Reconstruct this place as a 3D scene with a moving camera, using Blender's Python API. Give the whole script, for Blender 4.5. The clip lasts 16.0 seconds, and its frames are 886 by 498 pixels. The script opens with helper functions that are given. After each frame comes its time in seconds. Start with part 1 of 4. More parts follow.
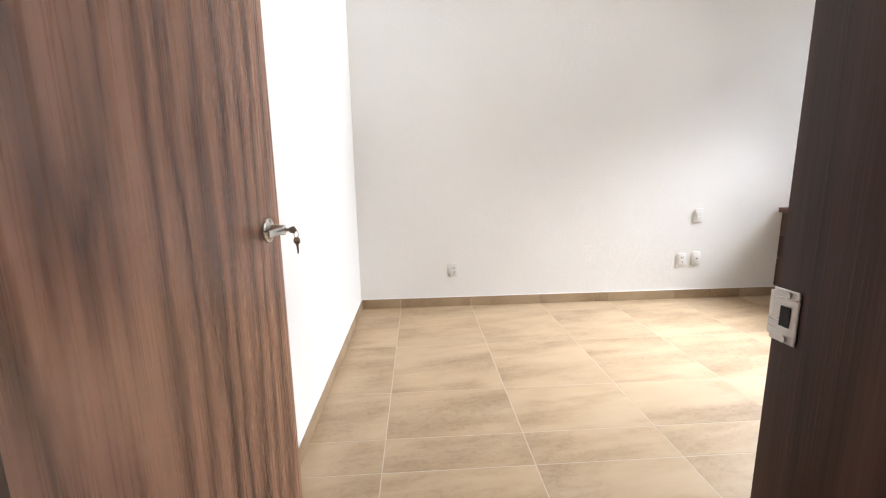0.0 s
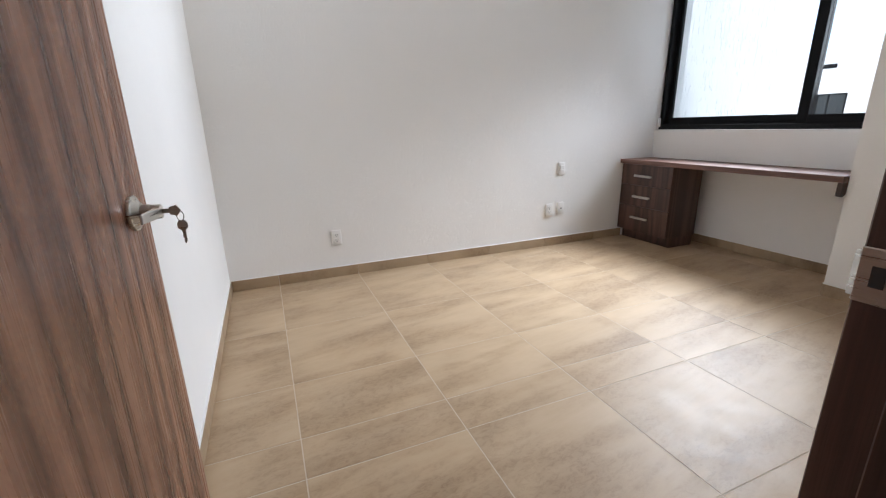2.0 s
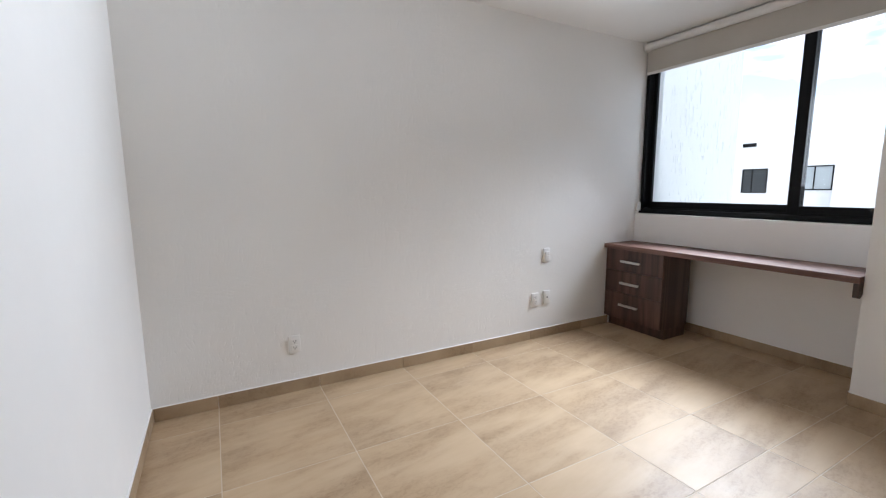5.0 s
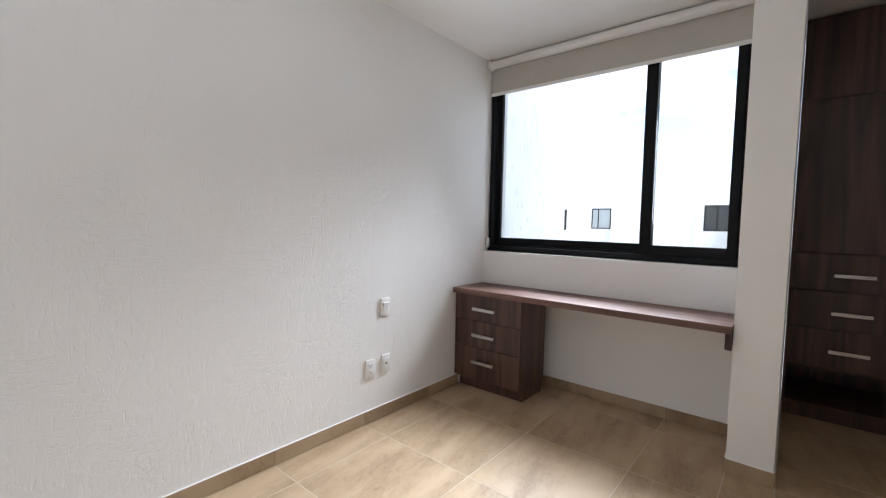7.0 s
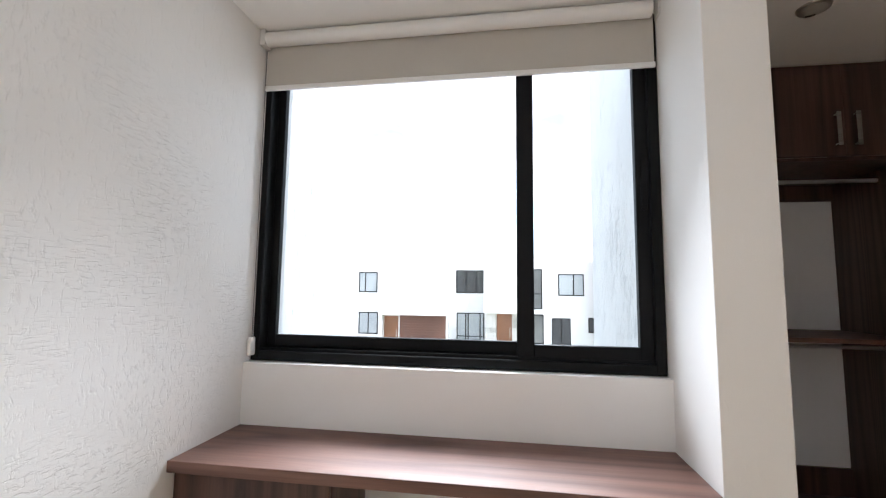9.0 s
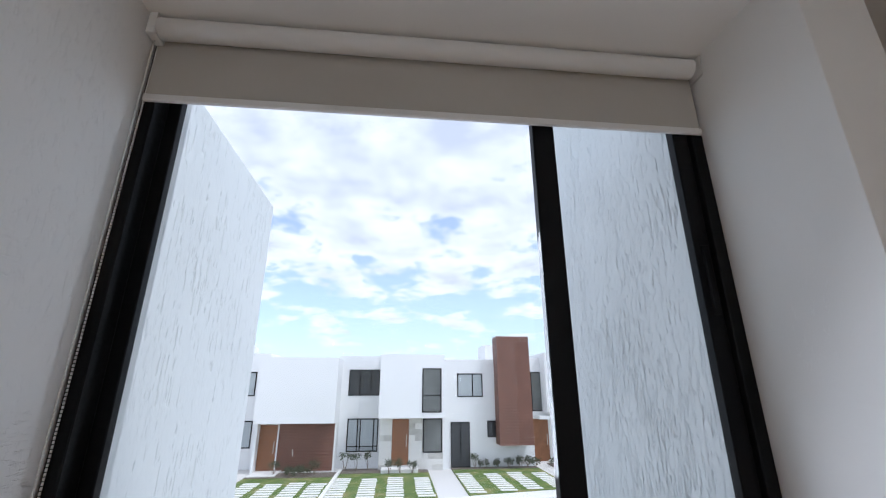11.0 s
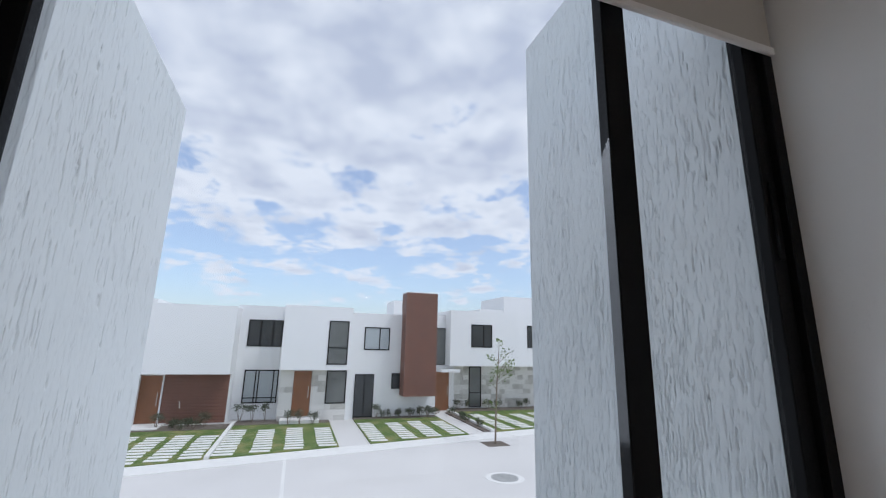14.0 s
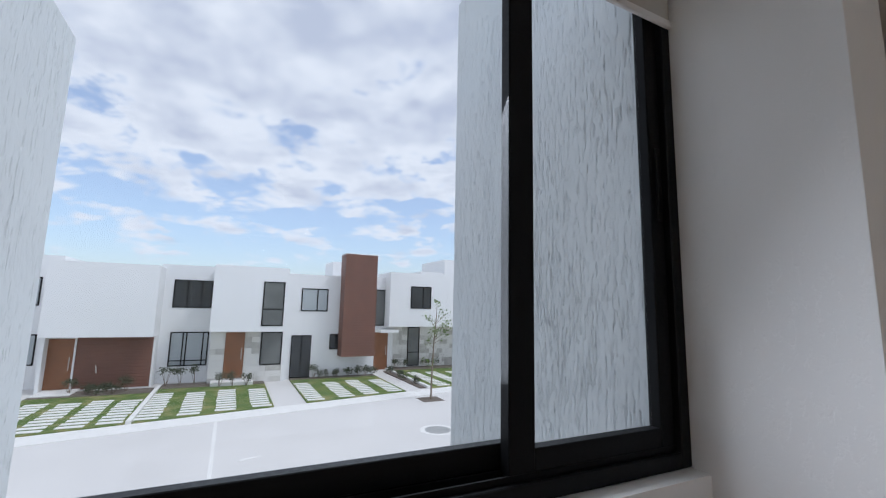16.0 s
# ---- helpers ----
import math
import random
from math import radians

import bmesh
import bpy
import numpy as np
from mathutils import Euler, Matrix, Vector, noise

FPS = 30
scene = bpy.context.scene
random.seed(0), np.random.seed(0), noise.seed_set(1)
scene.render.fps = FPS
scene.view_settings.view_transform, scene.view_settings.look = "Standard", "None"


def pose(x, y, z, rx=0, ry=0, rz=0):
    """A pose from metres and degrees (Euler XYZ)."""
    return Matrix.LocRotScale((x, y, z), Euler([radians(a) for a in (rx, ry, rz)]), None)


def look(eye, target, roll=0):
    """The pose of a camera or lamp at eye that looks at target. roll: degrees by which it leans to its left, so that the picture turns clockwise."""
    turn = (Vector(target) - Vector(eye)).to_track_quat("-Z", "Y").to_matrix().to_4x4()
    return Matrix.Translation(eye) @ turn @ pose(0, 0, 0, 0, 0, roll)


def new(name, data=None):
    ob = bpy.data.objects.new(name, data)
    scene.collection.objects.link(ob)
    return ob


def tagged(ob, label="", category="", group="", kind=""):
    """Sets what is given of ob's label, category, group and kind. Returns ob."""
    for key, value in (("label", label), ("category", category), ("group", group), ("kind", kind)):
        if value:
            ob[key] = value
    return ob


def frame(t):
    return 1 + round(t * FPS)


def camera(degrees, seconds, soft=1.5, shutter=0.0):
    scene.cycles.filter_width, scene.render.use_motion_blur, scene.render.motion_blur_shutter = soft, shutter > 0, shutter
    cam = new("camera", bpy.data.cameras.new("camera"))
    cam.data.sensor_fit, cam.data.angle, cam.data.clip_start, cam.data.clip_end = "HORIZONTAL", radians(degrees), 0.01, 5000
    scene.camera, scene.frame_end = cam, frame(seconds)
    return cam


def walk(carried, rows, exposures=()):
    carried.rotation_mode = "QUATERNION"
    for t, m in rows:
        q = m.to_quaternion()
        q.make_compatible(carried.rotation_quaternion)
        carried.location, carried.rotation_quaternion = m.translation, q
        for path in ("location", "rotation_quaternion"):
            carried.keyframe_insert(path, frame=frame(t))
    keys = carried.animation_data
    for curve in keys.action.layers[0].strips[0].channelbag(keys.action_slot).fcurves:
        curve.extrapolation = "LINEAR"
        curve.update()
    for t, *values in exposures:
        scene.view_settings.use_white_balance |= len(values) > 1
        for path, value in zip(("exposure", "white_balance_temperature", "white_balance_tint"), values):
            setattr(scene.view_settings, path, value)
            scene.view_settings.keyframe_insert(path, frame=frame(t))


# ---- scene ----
cam = camera(92.7, 16.0, 1.2)
PATH = [
    (0, (-0.251, 0.509, 1.138), (-0.137, 2.473, 0.778), -0.9),
    (0.5, (-0.377, 0.625, 1.161), (0.033, 2.549, 0.801), -1.3),
    (1, (-0.392, 0.661, 1.159), (0.154, 2.543, 0.759), -1.0),
    (1.5, (-0.42, 0.673, 1.171), (0.229, 2.507, 0.707), -0.7),
    (2, (-0.416, 0.715, 1.135), (0.317, 2.491, 0.578), -1.2),
    (2.5, (-0.37, 0.83, 1.131), (0.505, 2.522, 0.522), -1.1),
    (3, (-0.366, 0.898, 1.111), (0.602, 2.546, 0.523), -1.1),
    (3.5, (-0.374, 0.952, 1.14), (0.57, 2.655, 0.682), -0.7),
    (4, (-0.403, 1.017, 1.281), (0.509, 2.764, 0.936), -0.1),
    (6.5, (0.024, 1.752, 1.308), (1.314, 3.274, 1.157), 1.1),
    (7, (0.293, 1.958, 1.285), (1.828, 3.234, 1.163), 1.2),
    (7.5, (0.602, 2.175, 1.322), (2.311, 3.208, 1.229), 1.0),
    (8, (0.857, 2.448, 1.324), (2.703, 3.216, 1.267), 1.0),
    (8.5, (1.135, 2.651, 1.334), (3.066, 3.173, 1.341), 0.8),
    (9, (1.488, 2.814, 1.398), (3.457, 3.111, 1.587), 0.7),
    (11.5, (2.257, 3.232, 1.532), (4.127, 2.972, 2.192), 0.35),
    (12, (2.36, 3.277, 1.53), (4.217, 2.938, 2.191), 0.8),
    (12.5, (2.47, 3.378, 1.535), (4.315, 2.929, 2.164), 1.3),
    (13, (2.548, 3.442, 1.514), (4.377, 2.871, 2.087), 1.9),
    (13.5, (2.576, 3.421, 1.495), (4.393, 2.754, 1.996), 1.55),
    (14, (2.597, 3.431, 1.504), (4.448, 2.816, 1.944), 1.35),
    (14.5, (2.659, 3.405, 1.496), (4.541, 2.841, 1.871), 1.6),
    (15, (2.633, 3.383, 1.489), (4.514, 2.786, 1.815), 1.8),
    (15.5, (2.563, 3.359, 1.478), (4.412, 2.658, 1.778), 1.65),
    (16, (2.545, 3.34, 1.477), (4.32, 2.46, 1.751), 1.3),
]
EXPOSURES = [(0.0, 2.6, 6050, 10), (0.4, 2.14, 6050, 10), (1.5, 2.0, 5820, 10), (4.0, 1.86, 5780, 10), (6.5, 1.82, 5750, 10), (7.3, 2.1, 5820, 10), (8.0, 2.25, 5850, 10), (9.0, 2.28, 5950, 10), (9.6, 2.05, 5900, 10), (11.2, 1.24, 5650, 11), (12.3, 1.04, 5680, 11), (14.0, 0.84, 5720, 11), (16.0, 0.87, 5720, 11)]
walk(cam, [(t, look(eye, target, roll)) for t, eye, target, roll in PATH], EXPOSURES)

# ---- world and sun ----
SUN_EL, SUN_AZ = radians(58), radians(215)  # elevation; azimuth clockwise from +y
world = bpy.data.worlds.new("sky")
scene.world = world
world.use_nodes = True
wn, wl = world.node_tree.nodes, world.node_tree.links
wn.clear()
w_out = wn.new("ShaderNodeOutputWorld")
sky = wn.new("ShaderNodeTexSky")
sky.sky_type, sky.sun_disc, sky.sun_elevation, sky.sun_rotation = "NISHITA", False, SUN_EL, SUN_AZ
scene.cycles.max_bounces, scene.cycles.diffuse_bounces = 16, 12
sky.air_density, sky.dust_density = 1.0, 1.6
bg_sky, bg_cloud = wn.new("ShaderNodeBackground"), wn.new("ShaderNodeBackground")
bg_sky.inputs[1].default_value = 0.094
bg_cloud.inputs[1].default_value = 0.475
wl.new(sky.outputs[0], bg_sky.inputs[0])


def wmath(op, a, b=None, c=None):
    n = wn.new("ShaderNodeMath")
    n.operation = op
    for i, v in enumerate((a, b, c)):
        if v is None:
            continue
        if isinstance(v, (int, float)):
            n.inputs[i].default_value = v
        else:
            wl.new(v, n.inputs[i])
    return n.outputs[0]


# broken clouds on a flat layer high above
w_tc = wn.new("ShaderNodeTexCoord")
w_sep = wn.new("ShaderNodeSeparateXYZ")
wl.new(w_tc.outputs["Generated"], w_sep.inputs[0])
w_up = wmath("MAXIMUM", w_sep.outputs[2], 0.0)
w_den = wmath("ADD", w_up, 0.16)
w_cmb = wn.new("ShaderNodeCombineXYZ")
wl.new(wmath("DIVIDE", w_sep.outputs[0], w_den), w_cmb.inputs[0])
wl.new(wmath("DIVIDE", w_sep.outputs[1], w_den), w_cmb.inputs[1])
w_n1 = wn.new("ShaderNodeTexNoise")
w_n1.inputs["Scale"].default_value, w_n1.inputs["Detail"].default_value = 2.7, 12.0
w_n1.inputs["Roughness"].default_value, w_n1.inputs["Distortion"].default_value = 0.64, 0.15
wl.new(w_cmb.outputs[0], w_n1.inputs["Vector"])
w_n2 = wn.new("ShaderNodeTexNoise")
w_n2.inputs["Scale"].default_value, w_n2.inputs["Detail"].default_value = 3.6, 10.0
wl.new(w_cmb.outputs[0], w_n2.inputs["Vector"])
# more cover higher up, clear band low over the roofs
w_cov = wmath("MULTIPLY_ADD", wmath("MINIMUM", w_up, 0.45), 0.62, -0.13)
w_mask = wn.new("ShaderNodeMapRange")
w_mask.inputs["From Min"].default_value, w_mask.inputs["From Max"].default_value = 0.47, 0.56
w_mask.inputs["To Min"].default_value = 0.26
w_dens = wmath("ADD", w_n1.outputs[0], w_cov)
wl.new(w_dens, w_mask.inputs["Value"])
# thin edges are bright, thick middles grey
w_ramp = wn.new("ShaderNodeValToRGB")
w_ramp.color_ramp.elements[0].position, w_ramp.color_ramp.elements[0].color = 0.53, (0.98, 0.975, 0.985, 1)
w_ramp.color_ramp.elements[1].position, w_ramp.color_ramp.elements[1].color = 0.8, (0.66, 0.685, 0.77, 1)
wl.new(wmath("ADD", w_dens, wmath("MULTIPLY_ADD", w_n2.outputs[0], 0.8, -0.4)), w_ramp.inputs[0])
wl.new(w_ramp.outputs[0], bg_cloud.inputs[0])
w_mix = wn.new("ShaderNodeMixShader")
wl.new(w_mask.outputs[0], w_mix.inputs[0])
wl.new(bg_sky.outputs[0], w_mix.inputs[1])
wl.new(bg_cloud.outputs[0], w_mix.inputs[2])
wl.new(w_mix.outputs[0], w_out.inputs[0])

sun = new("sun", bpy.data.lights.new("sun", "SUN"))
sun.data.energy, sun.data.angle, sun.data.color = 0.83, radians(12), (1.0, 0.96, 0.9)
# added fill lamps at the window boost sky and street light, floor and ceiling
def window_fill(name, z0, z1, slope, spread, watts):
    lamp = new(name, bpy.data.lights.new(name, "AREA"))
    lamp.data.shape, lamp.data.size, lamp.data.size_y = "RECTANGLE", 1.2, z1 - z0
    lamp.data.energy, lamp.data.spread, lamp.data.color = watts, radians(spread), (0.95, 0.975, 1.0)
    lamp.matrix_world = look((3.455, 3.07, (z0 + z1) / 2), (2.455, 2.97, (z0 + z1) / 2 + math.tan(radians(slope))))


window_fill("window_fill_downwards", 1.4, 2.25, -38, 72, 7.6)
window_fill("window_fill_upwards", 1.3, 2.2, 9, 50, 3.7)
sun_dir = Vector((math.sin(SUN_AZ) * math.cos(SUN_EL), math.cos(SUN_AZ) * math.cos(SUN_EL), math.sin(SUN_EL)))
sun.matrix_world = look(sun_dir * 30, (0, 0, 0))


# ---- mesh helpers ----
def box(x0, x1, y0, y1, z0, z1, bevel=0.0, segs=1, bm=None):
    """A box in world metres, its edges bevelled, added to bm."""
    b = bmesh.new()
    bmesh.ops.create_cube(b, size=1)
    bmesh.ops.transform(b, matrix=Matrix.Translation(((x0 + x1) / 2, (y0 + y1) / 2, (z0 + z1) / 2)) @ Matrix.Diagonal((x1 - x0, y1 - y0, z1 - z0, 1)), verts=b.verts)
    if bevel:
        bmesh.ops.bevel(b, geom=b.edges[:], offset=bevel, segments=segs, affect="EDGES", profile=0.5)
    return merge(bm, b)


def merge(bm, b):
    if bm is None:
        return b
    me = bpy.data.meshes.new("tmp")
    b.to_mesh(me)
    b.free()
    bm.from_mesh(me)
    bpy.data.meshes.remove(me)
    return bm


def tube(p0, p1, r0, r1=None, segs=16, bm=None, caps=True, bevel=0.0):
    """A round bar from p0 to p1."""
    p0, p1 = Vector(p0), Vector(p1)
    b = bmesh.new()
    bmesh.ops.create_cone(b, cap_ends=caps, segments=segs, radius1=r0, radius2=r0 if r1 is None else r1, depth=(p1 - p0).length)
    if bevel:
        rims = [e for e in b.edges if len(e.link_faces) == 2 and any(len(f.verts) > 4 for f in e.link_faces)]
        bmesh.ops.bevel(b, geom=rims, offset=bevel, segments=2, affect="EDGES", profile=0.5)
    q = (p1 - p0).to_track_quat("Z", "Y").to_matrix().to_4x4()
    bmesh.ops.transform(b, matrix=Matrix.Translation((p0 + p1) / 2) @ q, verts=b.verts)
    return merge(bm, b)


def prism(points, lo, hi, axis="z", bevel=0.0, bm=None):
    """A polygon of 2D points drawn out from lo to hi along an axis."""
    def place(u, v, w):
        return {"z": (u, v, w), "y": (u, w, v), "x": (w, u, v)}[axis]
    b = bmesh.new()
    low = [b.verts.new(place(u, v, lo)) for u, v in points]
    high = [b.verts.new(place(u, v, hi)) for u, v in points]
    b.faces.new(low), b.faces.new(high)
    for i in range(len(points)):
        j = (i + 1) % len(points)
        b.faces.new((low[i], low[j], high[j], high[i]))
    bmesh.ops.recalc_face_normals(b, faces=b.faces)
    if bevel:
        bmesh.ops.bevel(b, geom=b.edges[:], offset=bevel, segments=2, affect="EDGES", profile=0.5)
    return merge(bm, b)


ORIGIN = {}


def thing(name, at, label, category, group="", kind=""):
    ob = tagged(new(name), label, category, group, kind)
    ob.location = at
    ORIGIN[ob] = Vector(at)
    return ob


def mesh_of(name, bm, material, origin, smooth=False):
    me = bpy.data.meshes.new(name)
    bmesh.ops.translate(bm, verts=bm.verts, vec=-origin)
    bm.to_mesh(me)
    bm.free()
    me.materials.append(material)
    if smooth:
        me.shade_smooth()
        me.set_sharp_from_angle(angle=radians(35))
    return me


def part(name, bm, material, parent, label="", smooth=False):
    """One mesh under a thing or a part; bm is in world metres."""
    o = ORIGIN[parent]
    ob = new(name, mesh_of(name, bm, material, o, smooth))
    ob.parent = parent
    ORIGIN[ob] = o
    if label:
        ob["label"] = label
    return ob


def single(name, bm, material, label, category, kind="", group="", at=(0, 0, 0), smooth=False):
    """A thing that is one mesh."""
    o = Vector(at)
    ob = tagged(new(name, mesh_of(name, bm, material, o, smooth)), label, category, group, kind)
    ob.location = o
    ORIGIN[ob] = o
    return ob


# ---- materials ----
class Mat:
    """A short way to wire a procedural material."""

    def __init__(self, name, rough=0.6, metal=0.0):
        self.m = bpy.data.materials.new(name)
        self.m.use_nodes = True
        self.n, self.l = self.m.node_tree.nodes, self.m.node_tree.links
        self.bsdf = self.n["Principled BSDF"]
        self.bsdf.inputs["Roughness"].default_value = rough
        self.bsdf.inputs["Metallic"].default_value = metal
        self.geo = self.n.new("ShaderNodeTexCoord").outputs["Object"]

    def put(self, a, b):
        if isinstance(a, (int, float)):
            b.default_value = a
        elif isinstance(a, tuple):
            b.default_value = a if len(a) == 4 or b.type == "VECTOR" else (*a, 1)
        else:
            self.l.new(a, b)

    def scaled(self, v, s, shift=None):
        n = self.n.new("ShaderNodeVectorMath")
        n.operation = "MULTIPLY_ADD"
        self.put(v, n.inputs[0])
        n.inputs[1].default_value = s
        if shift is not None:
            self.put(shift, n.inputs[2])
        return n.outputs[0]

    def random_shift(self, amount):
        i = self.n.new("ShaderNodeObjectInfo")
        c = self.n.new("ShaderNodeCombineXYZ")
        for k, f in enumerate((1.0, 1.7, 0.6)):
            self.l.new(self.math("MULTIPLY", i.outputs["Random"], amount * f), c.inputs[k])
        return c.outputs[0], i.outputs["Random"]

    def noise(self, v, scale, detail=4.0, rough=0.5, distort=0.0):
        n = self.n.new("ShaderNodeTexNoise")
        self.put(v, n.inputs["Vector"])
        n.inputs["Scale"].default_value, n.inputs["Detail"].default_value = scale, detail
        n.inputs["Roughness"].default_value, n.inputs["Distortion"].default_value = rough, distort
        return n.outputs[0]

    def math(self, op, a, b=0.0, clamp=False):
        n = self.n.new("ShaderNodeMath")
        n.operation, n.use_clamp = op, clamp
        self.put(a, n.inputs[0]), self.put(b, n.inputs[1])
        return n.outputs[0]

    def ramp(self, v, stops):
        n = self.n.new("ShaderNodeValToRGB")
        e = n.color_ramp.elements
        while len(e) < len(stops):
            e.new(0.5)
        for k, (p, c) in zip(e, stops):
            k.position = p
            k.color = (c, c, c, 1) if isinstance(c, (int, float)) else (*c, 1)
        self.l.new(v, n.inputs[0])
        return n.outputs[0]

    def mix(self, f, a, b, mode="MIX"):
        n = self.n.new("ShaderNodeMix")
        n.data_type, n.blend_type = "RGBA", mode
        self.put(f, n.inputs[0]), self.put(a, n.inputs[6]), self.put(b, n.inputs[7])
        return n.outputs[2]

    def bump(self, h, dist, strength=1.0, under=None):
        n = self.n.new("ShaderNodeBump")
        n.inputs["Distance"].default_value, n.inputs["Strength"].default_value = dist, strength
        self.l.new(h, n.inputs["Height"])
        if under is not None:
            self.l.new(under, n.inputs["Normal"])
        self.l.new(n.outputs[0], self.bsdf.inputs["Normal"])
        return n.outputs[0]

    def color(self, c):
        self.put(c, self.bsdf.inputs["Base Color"])

    def rough(self, r):
        self.put(r, self.bsdf.inputs["Roughness"])


def plain(name, color, rough=0.5, metal=0.0, vary=0.12, scale=6.0, relief=0.0):
    k = Mat(name, rough, metal)
    n = k.noise(k.geo, scale, 6.0, 0.6)
    dark = tuple(c * (1 - vary) for c in color)
    k.color(k.ramp(n, [(0.3, dark), (0.7, color)]))
    fine = k.noise(k.geo, scale * 14, 3.0)
    k.rough(k.ramp(fine, [(0.3, max(rough - 0.06, 0.02)), (0.7, min(rough + 0.08, 1.0))]))
    if relief:
        k.bump(fine, relief, 0.6)
    return k.m


def plaster(name, color, stroke, depth, rough=0.75, low=0.36, high=0.5, gouge=1.0, body=0.6, cross=None):
    """Trowelled paint: stroke scales the grain along x, y and z; low and high set how rare the gouges are; cross adds a second run of strokes."""
    k = Mat(name, rough)
    s1 = k.noise(k.scaled(k.geo, stroke), 1.0, 7.0, 0.7, 0.3)
    s2 = k.noise(k.scaled(k.geo, tuple(c * 0.35 for c in stroke)), 1.0, 8.0, 0.74, 0.2)
    area = k.ramp(k.noise(k.geo, 1.7, 4.0, 0.6), [(0.36, 0.35), (0.62, 1.0)])
    cuts = k.math("MULTIPLY", k.ramp(s1, [(low, 0.0), (high, 1.0)]), gouge)
    h = k.math("MULTIPLY", k.math("ADD", cuts, k.math("MULTIPLY", s2, body)), area)
    if cross:
        other = k.ramp(k.noise(k.scaled(k.geo, cross), 1.0, 5.0, 0.65, 0.4), [(0.34, 0.0), (0.46, 1.0)])
        h = k.math("ADD", h, k.math("MULTIPLY", other, k.ramp(k.noise(k.geo, 2.3, 3.0), [(0.46, 0.0), (0.6, 0.9)])))
    grain = k.noise(k.geo, 190.0, 4.0, 0.65)
    k.bump(k.math("ADD", h, k.math("MULTIPLY", grain, 0.3)), depth, 1.0)
    tone = k.noise(k.geo, 0.9, 4.0)
    k.color(k.ramp(tone, [(0.3, tuple(c * 0.955 for c in color)), (0.7, color)]))
    return k.m


def wood(name, dark, mid, light, along, rough=0.42, fine=1.0, figure=0.3, wave=1.0, heart=None):
    """Veneer with long grain along one axis, streaks at two scales and some cathedral figure."""
    k = Mat(name, rough)
    across, lengthways = 12.0 * fine, 0.6 * fine * wave
    shift, rnd = k.random_shift(7.0)
    s = tuple(lengthways if a == along else across for a in "xyz")
    v = k.scaled(k.geo, s, shift)
    warp = k.noise(v, 0.34, 1.5, 0.4, 0.5)
    rings = k.math("PINGPONG", k.math("MULTIPLY", warp, 9.0), 0.5)
    rings = k.ramp(rings, [(0.0, 0.1), (0.12, 0.42), (0.32, 0.72), (0.5, 0.9)])
    if heart:
        # nested long ovals round the heart of a flat-sawn board, bent by slow noise
        (hx, hy, hz), (sx, sy, sz) = heart
        far = k.n.new("ShaderNodeVectorMath")
        far.operation = "LENGTH"
        k.l.new(k.scaled(k.geo, (sx, sy, sz), (-hx * sx, -hy * sy, -hz * sz)), far.inputs[0])
        bent = k.math("ADD", far.outputs["Value"], k.math("MULTIPLY", k.noise(k.scaled(k.geo, (3.0, 9.0, 1.1)), 1.0, 3.0, 0.5), 1.5))
        rings = k.math("PINGPONG", k.math("MULTIPLY", bent, 1.25), 0.5)
        rings = k.ramp(rings, [(0.0, 0.0), (0.1, 0.35), (0.3, 0.75), (0.5, 0.95)])
    patch = k.noise(k.scaled(k.geo, tuple(c * 0.5 for c in s), shift), 1.0, 4.0, 0.6, 0.5)
    streak = k.noise(k.scaled(k.geo, tuple(c * 3.6 for c in s), shift), 1.0, 6.0, 0.7, 0.25)
    hair = k.noise(k.scaled(k.geo, tuple(c * (22 if c > 1 else 6) for c in s), shift), 1.0, 4.0, 0.65)
    t = k.math("ADD", k.math("MULTIPLY", rings, figure), k.math("ADD", k.math("MULTIPLY", streak, 0.42), k.math("MULTIPLY", hair, 0.22)))
    t = k.math("ADD", t, k.math("MULTIPLY", k.math("SUBTRACT", patch, 0.5), 0.4))
    k.color(k.ramp(t, [(0.26, dark), (0.48, mid), (0.72, light)]))
    k.rough(k.ramp(hair, [(0.3, rough - 0.05), (0.7, rough + 0.12)]))
    k.bump(hair, 0.0006, 0.5)
    return k.m


